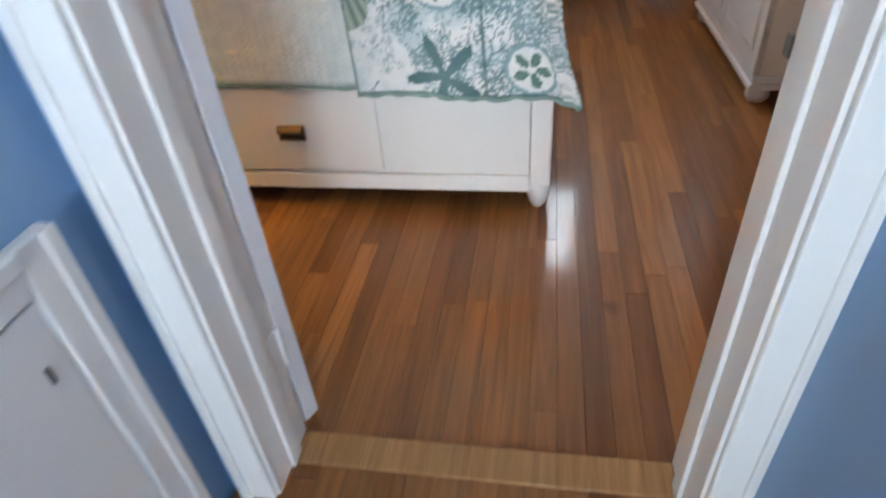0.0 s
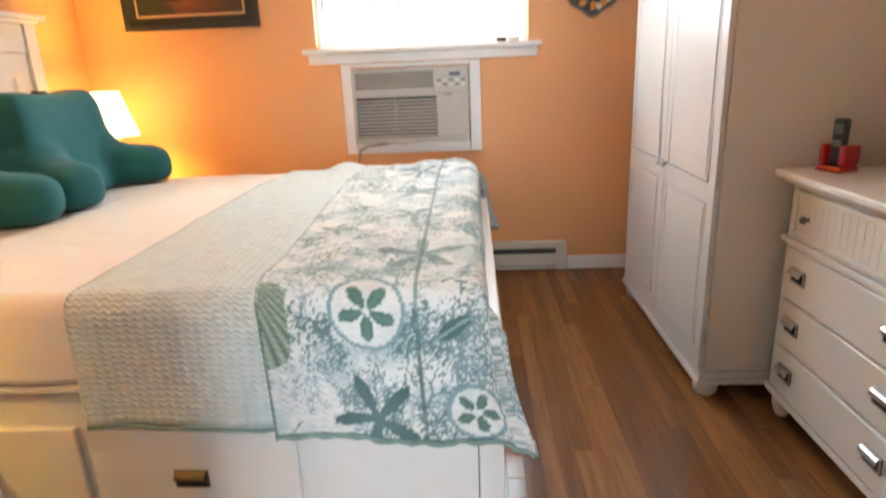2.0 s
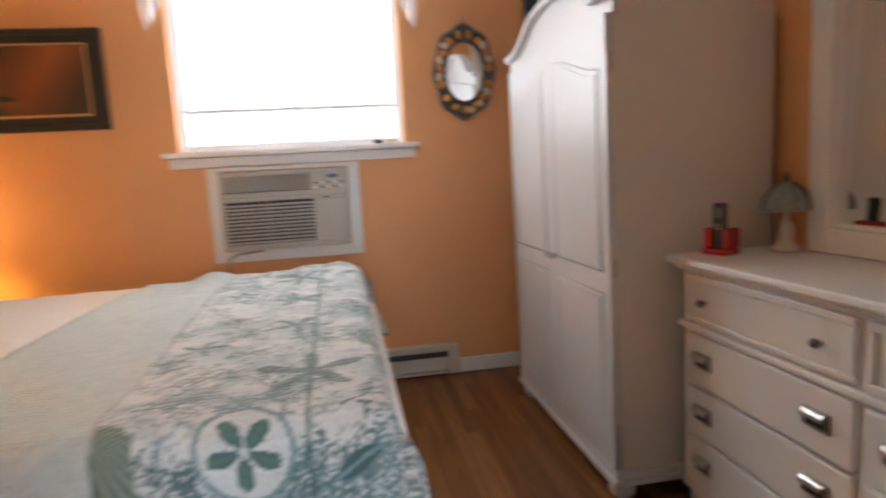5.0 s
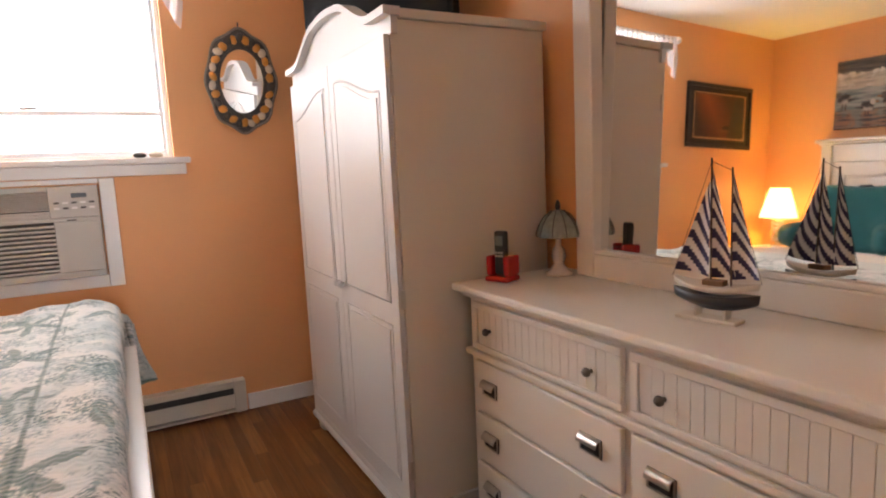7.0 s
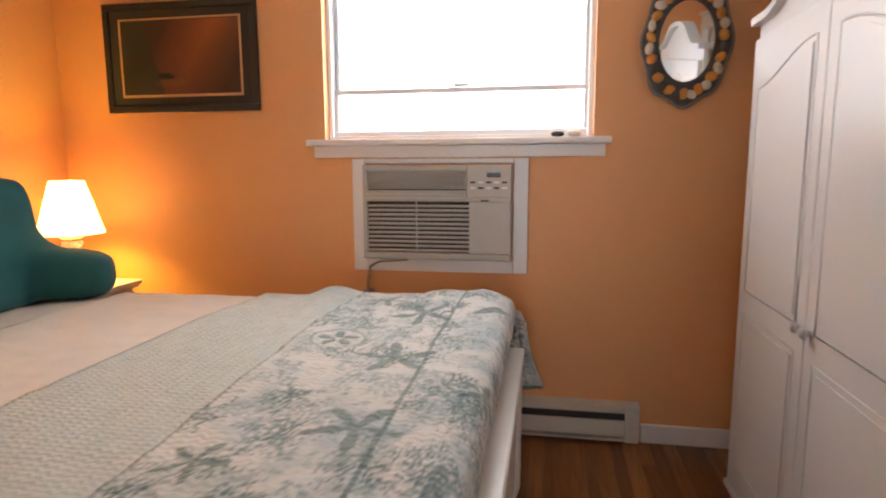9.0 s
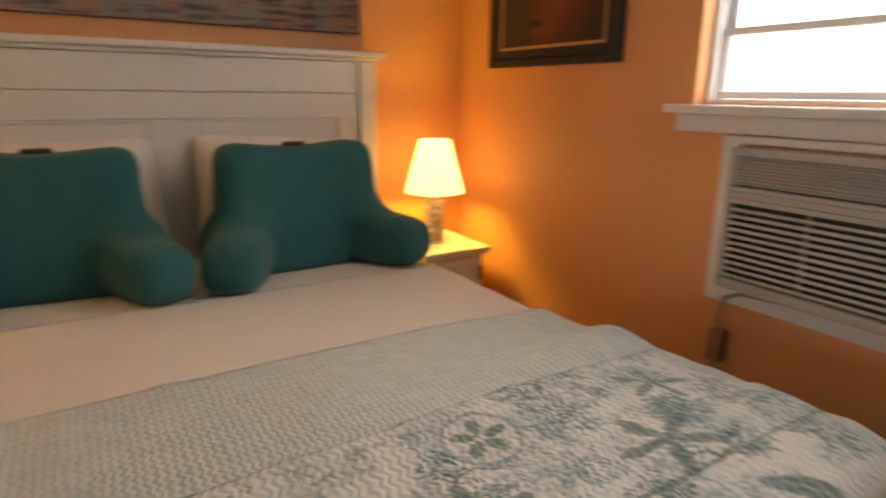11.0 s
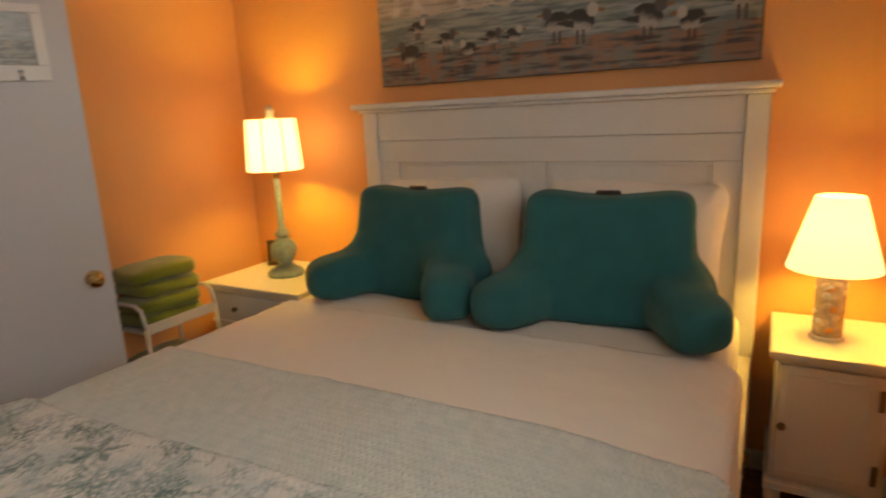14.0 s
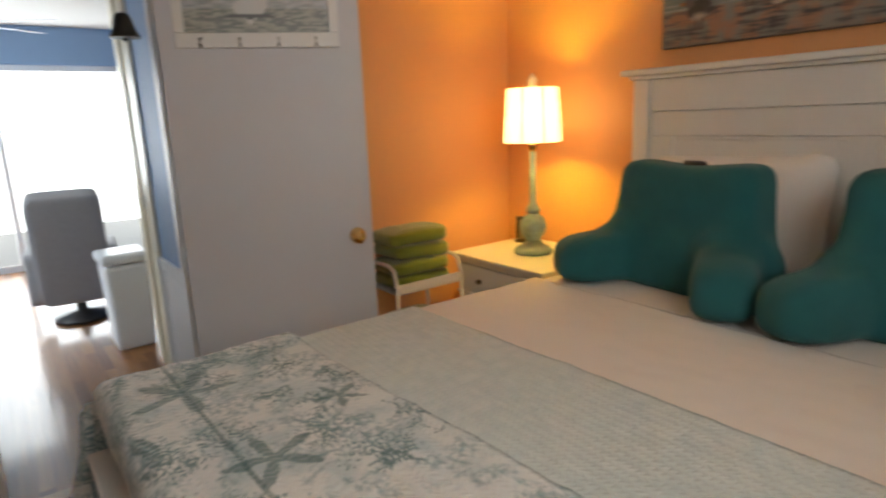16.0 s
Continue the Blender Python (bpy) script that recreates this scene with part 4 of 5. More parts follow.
def sprig(x, y, a, ln, w, v, depth):
    """A branching sprig of coral."""
    steps = max(2, int(ln / 0.003))
    for k in range(steps):
        a += trng.uniform(-0.10, 0.10)
        x, y = x + math.cos(a) * ln / steps, y + math.sin(a) * ln / steps
        stamp(x, y, w, v)
        if depth and k in (steps // 3, 2 * steps // 3):
            sprig(x, y, a + trng.choice((-1, 1)) * trng.uniform(0.5, 0.9), ln * 0.62, w * 0.8, v, depth - 1)
    if depth:
        for t in (-0.5, 0.45):
            sprig(x, y, a + t, ln * 0.7, w * 0.8, v, depth - 1)


for k in range(120):
    sprig(trng.uniform(0.02, 0.72), trng.uniform(0.0, 2.7), trng.uniform(0, 6.3), trng.uniform(0.045, 0.075), 0.0026, trng.choice((0.2, 0.4, 0.6, 0.8)), 3)


def quilt_print(u, s, lx, ls):
    n = nz(u, s, 7, 31)
    c = mix3(WH, (0.44, 0.54, 0.55), max(0.0, min(0.75, 0.15 + 1.3 * n)))
    fine = coral(u * 2.2, s * 2.2, 17.0)
    c = mix3(c, LT, min(1, fine * 0.9))
    k = INK[min(229, int(u / 0.004)), min(759, int(s / 0.004))]
    if k:
        c = mix3(c, mix3(LT, DT, k + 0.4 * nz(u, s, 6, 12)), 0.9)
    plain, soft = c, 0.0 if s < 0.42 else 0.25
    for mu, ms, kind, r, turn in MOTIFS:
        du, ds = u - mu, s - ms
        rr = math.hypot(du, ds)
        if rr > r * 1.15:
            continue
        a = math.atan2(ds, du) + turn
        if kind == "star":
            lim = r * (0.16 + 0.84 * abs(math.cos(2.5 * a)) ** 3.4)
            if rr < lim:
                c = mix3(mix3(DT, LT, 0.35), DT, rr / r)
        elif kind == "dollar":
            c = mix3(c, WH, 0.85) if rr < r else c
            if abs(rr - r) < 0.005:
                c = LT
            lim = r * 0.80 * abs(math.cos(2.5 * a)) ** 0.9
            if 0.010 < rr < lim and abs(math.cos(2.5 * a)) > 0.42:
                c = mix3(DT, (0.12, 0.22, 0.17), 1 - abs(math.sin(2.5 * a)))
        else:
            p, q = du * math.cos(turn) + ds * math.sin(turn), -du * math.sin(turn) + ds * math.cos(turn)
            if abs(q) < 0.35 * r * (1 - (p / r) ** 2):
                c = DT if abs(q) > 0.004 else LT
    c = mix3(c, plain, soft)
    # seams of the folded part
    if abs(u - 0.385) < 0.006:
        c = mix3(DT, c, 0.30 + 0.25 * nz(u, s, 9, 2))
    if s < 0.010 or s > ls - 0.010:
        c = mix3(DT, (0.16, 0.26, 0.24), abs(math.sin(s * 60)))
    elif u < 0.008:
        c = mix3(c, DT, 0.75 if s < 0.34 else 0.35)
    elif math.hypot(u - 0.005, (s - 0.285) * 0.75) < 0.085 and u < 0.075:
        c = mix3((0.10, 0.17, 0.14), (0.36, 0.42, 0.34), 0.5 + 0.5 * math.sin(math.atan2(s - 0.40, u + 0.02) * 44))
    return c


def cover_print(u, s, lx, ls):
    n = nz(u, s, 30, 3)
    c = mix3((0.53, 0.60, 0.58), (0.63, 0.68, 0.65), 0.5 + n)
    if s < 0.012 or s > ls - 0.012:
        c = mix3(c, DT, 0.55)
    elif u < 0.008:
        c = mix3(c, DT, 0.12)
    return c


BINDING = mat("green_cotton_binding", (0.21, 0.30, 0.265), 0.9, var=0.35, scale=45, bump=0.6, bscale=200)


def sheet_print(u, s, lx, ls):
    return (0.75, 0.695, 0.625)


drape("top_sheet", 0.715, 1.40, 0.157, MZ, 0.005, 0.0, 0.02, sheet_print, attr_mat("smooth_white_sheet", 0.85, 0.4, 260, sheen=0.2), "smooth white top sheet tucked over the bed", wave=0.005, bound=False)
drape("coverlet", 1.28, 1.98, 0.275, MZ, 0.014, 0.0, 0.018, cover_print, COVERLET, "pale aqua quilted coverlet laid across the bed", skew=-0.03, bunch=1.0)
drape("quilt", 1.705, 2.262, 0.315, MZ, 0.028, 0.07, 0.0050, quilt_print, QUILT, "teal and white coral print quilt folded over the bed's foot", wave=0.007, skew=-0.11, flare=0.17, bunch=0.8)


def sleeping_pillow(label, m):
    bm = bmesh.new()

    def shape(c):
        a, b = abs(c.y) / 0.35, abs(c.z) / 0.24
        thin = (1 - a ** 5) ** 0.6 * (1 - b ** 4) ** 0.6 if a < 1 and b < 1 else 0.0
        pull = 1 - 0.05 * (1 - a * a) * b ** 3 - 0.05 * (1 - b * b) * a ** 3
        return Vector((c.x * max(0.10, thin) + 0.010 * nz(c.y, c.z, 9, 3), c.y * pull, c.z * pull))
    cushion(bm, (0.17, 0.70, 0.48), 9.0, nu=64, nv=36, fn=shape)
    return solid("pillow", bm, PILLOW, label, "pillow", m, group="pillows on the bed")


sleeping_pillow("white pillow standing against the headboard", pose(0.165, -1.765, MZ + 0.235, 2, -15, 2))
sleeping_pillow("white pillow standing against the headboard", pose(0.165, -0.965, MZ + 0.235, -2, -15, -2))


def backrest(label, m, lean, wide, reach):
    rest = thing("backrest_pillow", label, "pillow", m, group="backrest pillows")
    bm = bmesh.new()

    def body(c):
        h = (c.z + 0.24) / 0.48
        w = 1.40 - 0.50 * h + 0.26 * max(0, h - 0.62) / 0.38
        z = c.z - 0.060 * math.cos(math.pi * c.y / 0.44) * max(0, h - 0.5)
        return Vector((c.x * (1.3 - 0.45 * h) - 0.035 * h + 0.008 * nz(c.y, c.z, 5, lean), c.y * w, z))
    cushion(bm, (0.20, wide, 0.48), 6.0, pose(0.09, 0, 0.24), nu=44, nv=28, fn=body)

    def arm(c):
        k = c.x / 0.19
        return Vector((c.x, c.y * (1 + 0.08 * k), (c.z + 0.105) * (1 - 0.12 * k) - 0.105 + 0.006 * nz(c.x, c.y, 8, lean)))
    for s in (-1, 1):
        cushion(bm, (0.37, 0.195, 0.195), 3.6, pose(0.235, s * reach, 0.1065, 0, 0, s * 30), nu=32, nv=22, fn=arm)
        cushion(bm, (0.20, 0.27, 0.30), 2.6, pose(0.10, s * (reach - 0.05), 0.140, s * 36, 10, s * 14), nu=28, nv=20)
        cushion(bm, (0.24, 0.20, 0.22), 2.8, pose(0.145, s * (reach - 0.03), 0.125, 0, 12, s * 28), nu=24, nv=16)
    back = part("cushion", bm, TEAL, rest)
    rm = back.modifiers.new("blend", "REMESH")
    rm.mode, rm.voxel_size, rm.use_smooth_shade = "VOXEL", 0.012, True
    sm = back.modifiers.new("soften", "SMOOTH")
    sm.factor, sm.iterations = 0.5, 14
    part("handle", tubed([(0.03, -0.055, 0.42), (0.05, -0.035, 0.456), (0.05, 0.035, 0.456), (0.03, 0.055, 0.42)], 0.012, 8), BLACK, rest, "dark carrying loop")
    return rest


backrest("dark teal plush backrest pillow with arms", pose(0.325, -1.787, MZ - 0.007, 0, 0, -5), 1, 0.50, 0.258)
backrest("dark teal plush backrest pillow with arms", pose(0.345, -0.993, MZ - 0.007, 0, 0, 3), 2, 0.525, 0.275)


# ---- nightstands ----
def knob_bm(m, r=0.014):
    return lathed([(0.0, 0.0), (r * 0.5, 0.0), (r * 0.45, 0.008), (r * 0.95, 0.013), (r, 0.018), (r * 0.7, 0.024), (0, 0.026)], 14, m)


ns = thing("nightstand", "white nightstand with one panelled door beside the bed", "nightstand")
NZ = 0.69
part("top", quick(0.02, 0.445, -0.455, -0.095, NZ - 0.022, NZ, bevel=0.006), FURN, ns)
part("cornice", quick(0.025, 0.432, -0.445, -0.105, NZ - 0.036, NZ - 0.0225, bevel=0.004), FURN, ns)
part("body", quick(0.03, 0.405, -0.432, -0.118, 0.215, NZ - 0.0365, bevel=0.003), FURN, ns)
dr = part("door", quick(0.406, 0.422, -0.42, -0.13, 0.24, NZ - 0.05, bevel=0.003), FURN, ns)
bm = bmesh.new()
for a in ((-0.395, -0.165, 0.60, 0.613), (-0.395, -0.165, 0.26, 0.273), (-0.395, -0.382, 0.2735, 0.5995), (-0.178, -0.165, 0.2735, 0.5995)):
    box(bm, 0.4225, 0.428, *a, bevel=0.002)
part("moulding", bm, FURN, dr)
for z in (0.31, 0.565):
    part("hinge", quick(0.4225, 0.43, -0.152, -0.135, z - 0.035, z + 0.035, bevel=0.002), BRONZE, dr, "dark bronze hinge")
part("knob", knob_bm(pose(0.4225, -0.405, 0.43, 0, 90, 0)), BRONZE, dr)
part("plinth", quick(0.022, 0.428, -0.445, -0.105, 0.185, 0.2145, bevel=0.005), FURN, ns)
for x in (0.06, 0.395):
    for y in (-0.415, -0.135):
        part("leg", lathed([(0.014, 0), (0.018, 0.05), (0.026, 0.14), (0.026, 0.1845)], 14, pose(x, y, 0)), FURN, ns)

ns2 = thing("nightstand", "wide white nightstand with drawers and dark knobs", "nightstand")
NL = 0.70
part("top", quick(0.02, 0.555, -3.01, -2.36, NL - 0.022, NL, bevel=0.006), FURN, ns2)
part("cornice", quick(0.025, 0.54, -2.995, -2.375, NL - 0.04, NL - 0.0225, bevel=0.004), FURN, ns2)
part("body", quick(0.03, 0.515, -2.98, -2.39, 0.12, NL - 0.0405, bevel=0.003), FURN, ns2)
for za, zb in ((0.505, 0.645), (0.33, 0.488), (0.15, 0.315)):
    d = part("drawer", quick(0.516, 0.533, -2.965, -2.405, za, zb, bevel=0.004), FURN, ns2)
    for y in (-2.80, -2.53):
        part("knob", knob_bm(pose(0.5335, y, (za + zb) / 2, 0, 90, 0)), BRONZE, d, "dark bronze knob")
part("rail", quick(0.5165, 0.54, -2.98, -2.39, 0.490, 0.503, bevel=0.003), FURN, ns2)
part("plinth", quick(0.022, 0.54, -2.965, -2.365, 0.085, 0.1195, bevel=0.005), FURN, ns2)
for x in (0.07, 0.49):
    for y in (-2.92, -2.41):
        part("leg", lathed([(0.014, 0), (0.022, 0.03), (0.026, 0.07), (0.024, 0.0845)], 14, pose(x, y, 0)), FURN, ns2)

# ---- lamps ----
tall = thing("table_lamp", "tall weathered teal candlestick lamp with lit drum shade", "lamp", pose(0.285, -2.68, NL + 0.001))
part("base", lathed([(0.0, 0), (0.092, 0.0), (0.095, 0.012), (0.082, 0.030), (0.060, 0.038), (0.050, 0.048), (0.034, 0.062)], 28), PATINA, tall)
part("urn", lathed([(0.032, 0.062), (0.040, 0.075), (0.058, 0.105), (0.064, 0.135), (0.056, 0.165), (0.036, 0.190), (0.026, 0.198)], 40, flute=0.045, count=10), PATINA, tall)
part("neck", lathed([(0.026, 0.198), (0.034, 0.205), (0.036, 0.22), (0.026, 0.235), (0.020, 0.245), (0.017, 0.26), (0.013, 0.50)], 20), PATINA, tall)
part("socket", lathed([(0.013, 0.50), (0.02, 0.505), (0.02, 0.56), (0.0, 0.565)], 16), BRASS, tall)
part("harp", tubed([(0, 0.02, 0.52), (0, 0.055, 0.60), (0, 0.055, 0.70), (0, 0.0, 0.77)] + [(0, -0.055, 0.70), (0, -0.055, 0.60), (0, -0.02, 0.52)], 0.0025, 6), BRASS, tall)
shade = part("shade", lathed([(0.117, 0.793), (0.120, 0.795), (0.136, 0.545), (0.133, 0.545), (0.117, 0.793)], 64, flute=0.02, count=8, caps=False), SHADE, tall, "lit cream fabric shade with seams")
for k in range(8):
    a = 2 * math.pi * (k + 0.5) / 8
    part("seam", tubed([(0.1195 * math.cos(a), 0.1195 * math.sin(a), 0.793), (0.1345 * math.cos(a), 0.1345 * math.sin(a), 0.547)], 0.003, 6), mat("tan_braid", (0.30, 0.18, 0.07), 0.8) if k == 0 else bpy.data.materials["tan_braid"], shade)
part("finial", lathed([(0.0, 0.77), (0.010, 0.79), (0.024, 0.805), (0.016, 0.815), (0.024, 0.83), (0.014, 0.85), (0.006, 0.862), (0, 0.866)], 16), SHELLA, tall)

short = thing("table_lamp", "small glass lamp filled with shells and lit cone shade", "lamp", pose(0.25, -0.29, NZ + 0.001))
part("foot", lathed([(0.0, 0), (0.050, 0.0), (0.050, 0.008), (0.047, 0.012)], 24), FURN, short)
part("jar", lathed([(0.043, 0.012), (0.044, 0.02), (0.044, 0.205), (0.040, 0.212)], 28), mat("shell_filled_glass", (0.50, 0.40, 0.30), 0.2, var=0.5, scale=55, bump=1.0, bscale=60, coat=0.5), short)
for k in range(26):
    a, z = rng.uniform(0, 6.28), rng.uniform(0.03, 0.20)
    bm = bmesh.new()
    cushion(bm, (0.010, 0.030, 0.022), 2.0, pose(0.041 * math.cos(a), 0.041 * math.sin(a), z, rng.uniform(0, 90), 0, math.degrees(a)), nu=10, nv=8)
    part("shell", bm, (SHELLA, CLOTHW, SHELLB, SHELLA)[k % 4], short)
part("cap", lathed([(0.046, 0.212), (0.046, 0.222), (0.015, 0.228), (0.012, 0.27), (0.0, 0.275)], 24), BRASS, short)
part("shade", lathed([(0.068, 0.478), (0.070, 0.477), (0.138, 0.240), (0.135, 0.240), (0.068, 0.478)], 56, caps=False), SHADE2, short, "lit ivory cone shade")

frame_small = thing("photo_frame", "small dark woven photo frame on the nightstand", "photo frame", pose(0.15, -2.86, NL + 0.001, -8, 0, 118))
bm = bmesh.new()
for a in ((-0.065, 0.065, 0.0, 0.02, 0.0, 0.022), (-0.065, 0.065, 0.0, 0.02, 0.12, 0.142), (-0.065, -0.045, 0.0, 0.02, 0.0225, 0.1195), (0.045, 0.065, 0.0, 0.02, 0.0225, 0.1195)):
    box(bm, *a, bevel=0.003)
part("frame", bm, mat("woven_dark_wood", (0.07, 0.05, 0.025), 0.6, var=0.5, scale=90, bump=0.8), frame_small)
part("photo", quick(-0.045, 0.045, 0.008, 0.012, 0.0225, 0.1195), mat("faded_print", (0.22, 0.20, 0.14), 0.4, var=0.5, scale=30), frame_small)
clock = thing("clock_radio", "small red box with a lit pale face", "clock", pose(0.16, -2.43, NL + 0.001, 0, 0, 84))
part("case", quick(-0.07, 0.07, 0.0, 0.05, 0.0, 0.075, bevel=0.01), RED, clock)
part("face", quick(-0.05, 0.05, -0.003, -0.0002, 0.028, 0.062, bevel=0.001), mat("cream_dial", (0.65, 0.58, 0.46), 0.4), clock)
# ---- wardrobe ----
wardrobe = thing("wardrobe", "tall white two-door wardrobe with a bonnet-shaped crest", "wardrobe")
VX, V0, V1, VZ = 3.06, -1.535, -0.44, 1.675
part("carcass", quick(VX, 3.63, V0, V1, 0.115, VZ, bevel=0.002), WARDSIDE, wardrobe, "cream side panels")
bm = bmesh.new()
box(bm, VX - 0.028, 3.64, V0 - 0.014, V1 + 0.014, 0.062, 0.085, bevel=0.006)
box(bm, VX - 0.018, 3.635, V0 - 0.006, V1 + 0.006, 0.0855, 0.114, bevel=0.004)
part("plinth", bm, WARD, wardrobe)
for x in (VX + 0.03, 3.58):
    for y in (V0 + 0.05, V1 - 0.05):
        part("bun_foot", lathed([(0.0, 0), (0.030, 0.0), (0.042, 0.014), (0.046, 0.030), (0.038, 0.048), (0.030, 0.0615)], 20, pose(x, y, 0)), WARD, wardrobe)


def bonnet(t):
    """Height of the crest above the carcass, t from -1 to 1 across the front."""
    a = abs(t)
    if a < 0.22:
        return 0.118 - 0.010 * (a / 0.22) ** 2
    if a < 0.80:
        s = (a - 0.22) / 0.58
        return 0.108 * (0.5 + 0.5 * math.cos(math.pi * s)) + 0.0
    return 0.0


vm, vh = (V0 + V1) / 2, (V1 - V0) / 2 + 0.012
top = [(vm + vh * t, VZ + 0.018 + bonnet(t)) for t in [-1 + 2 * k / 48 for k in range(49)]]
low = [(vm + vh * t, VZ - 0.044) for t in [1 - 2 * k / 48 for k in range(49)]]
bm = bmesh.new()
prism(bm, top + low, -0.022, Matrix.Translation((VX - 0.002, 0, 0)) @ Matrix.Rotation(radians(90), 4, "Z"))
crest = part("crest", bm, WARD, wardrobe)
bm = bmesh.new()
lip = [(vm + (vh + 0.012) * t, VZ + 0.030 + bonnet(t)) for t in [-1 + 2 * k / 48 for k in range(49)]] + [(vm + (vh + 0.012) * t, VZ + 0.006 + bonnet(t)) for t in [1 - 2 * k / 48 for k in range(49)]]
prism(bm, lip, -0.055, Matrix.Translation((VX - 0.030, 0, 0)) @ Matrix.Rotation(radians(90), 4, "Z"))
part("crest_moulding", bm, WARD, wardrobe)
part("side_cornice", quick(VX + 0.027, 3.64, V0 - 0.012, V0 + 0.02, VZ + 0.001, VZ + 0.030, bevel=0.004), WARDSIDE, wardrobe)
part("side_cornice", quick(VX + 0.027, 3.64, V1 - 0.02, V1 + 0.012, VZ + 0.001, VZ + 0.030, bevel=0.004), WARDSIDE, wardrobe)
for ya, yb, s in ((V0 + 0.004, vm - 0.0015, -1), (vm + 0.0015, V1 - 0.004, 1)):
    door = part("door", quick(VX - 0.020, VX - 0.002, ya, yb, 0.118, VZ - 0.045, bevel=0.002), WARD, wardrobe)
    w = yb - ya
    n = 20

    def archline(inset, zt):
        pts = []
        for k in range(n + 1):
            t = k / n
            yy = ya + inset + (w - 2 * inset) * t
            into = t if s < 0 else 1 - t
            pts.append((yy, zt + 0.085 * (0.5 - 0.5 * math.cos(math.pi * min(1, into * 1.05)))))
        return pts
    for z0, zt, arched in ((0.19, 0.73, False), (0.80, VZ - 0.20, True)):
        for inset, xx, r in ((0.058, VX - 0.0190, 0.0042),):
            pts = archline(inset, zt) if arched else [(ya + inset, zt), (yb - inset, zt)]
            d = inset - 0.055
            loop = [(xx, y, z - d) for y, z in pts] + [(xx, yb - inset, z0 + d), (xx, ya + inset, z0 + d)]
            part("moulding", tubed(loop, r, 6, closed=True), WARD, door)
        pts = archline(0.078, zt - 0.022) if arched else [(ya + 0.078, zt - 0.022), (yb - 0.078, zt - 0.022)]
        bm = bmesh.new()
        prism(bm, pts + [(yb - 0.078, z0 + 0.022), (ya + 0.078, z0 + 0.022)], 0.0045, Matrix.Translation((VX - 0.0188, 0, 0)) @ Matrix.Rotation(radians(90), 4, "Z"))
        part("raised_panel", bm, WARD, door)
    ky = yb - 0.028 if s < 0 else ya + 0.028
    part("knob", knob_bm(pose(VX - 0.0205, ky, 0.80, 0, -90, 0), 0.016), WARD, door, "white round knob")
    hy = ya - 0.003 if s < 0 else yb + 0.003
    for z in (0.25, 0.82, 1.48):
        part("hinge", quick(VX - 0.014, VX + 0.002, *sorted((hy, hy + s * 0.005)), z - 0.03, z + 0.03, bevel=0.001), NICKEL, door)

TVBLACK = mat("matt_black_case", (0.006, 0.006, 0.006), 0.55, var=0.1, spec=0.12)
tv = thing("television", "black flat television standing on the wardrobe", "television", pose(3.33, -0.80, VZ + 0.031, 0, 0, -62))
part("stand", quick(-0.13, 0.13, -0.09, 0.09, 0.0, 0.014, bevel=0.005), TVBLACK, tv)
part("neck", quick(-0.03, 0.03, -0.015, 0.015, 0.0145, 0.075, bevel=0.004), TVBLACK, tv)
part("case", quick(-0.40, 0.40, -0.02, 0.03, 0.07, 0.56, bevel=0.006), TVBLACK, tv)
part("screen", quick(-0.375, 0.375, -0.0225, -0.0203, 0.10, 0.535), mat("dark_glass_screen", (0.006, 0.006, 0.007), 0.35, var=0.0, spec=0.12), tv)

# ---- dresser with its mirror ----
dresser = thing("dresser", "white eight-drawer dresser with nickel pulls", "dresser")
RX, R0, R1, RZ = 3.262, -2.965, -1.60, 0.862
part("body", quick(RX, 3.655, R0, R1, 0.085, RZ - 0.045, bevel=0.003), FURN, dresser)
bm = bmesh.new()
box(bm, RX - 0.055, 3.66, R0 - 0.025, R1 + 0.025, RZ - 0.024, RZ, bevel=0.007, seg=3)
part("top", bm, FURN, dresser)
part("cornice", quick(RX - 0.026, 3.658, R0 - 0.012, R1 + 0.012, RZ - 0.0445, RZ - 0.0245, bevel=0.006), FURN, dresser)
bm = bmesh.new()
box(bm, RX - 0.020, RX - 0.0005, R0 - 0.010, R1 + 0.010, 0.628, 0.648, bevel=0.005)
box(bm, RX, 3.656, R1 + 0.0005, R1 + 0.010, 0.628, 0.648, bevel=0.003)
part("waist_moulding", bm, FURN, dresser)
part("base_rail", quick(RX - 0.012, RX - 0.0005, R0, R1, 0.085, 0.112, bevel=0.003), FURN, dresser)
mid = (R0 + R1) / 2
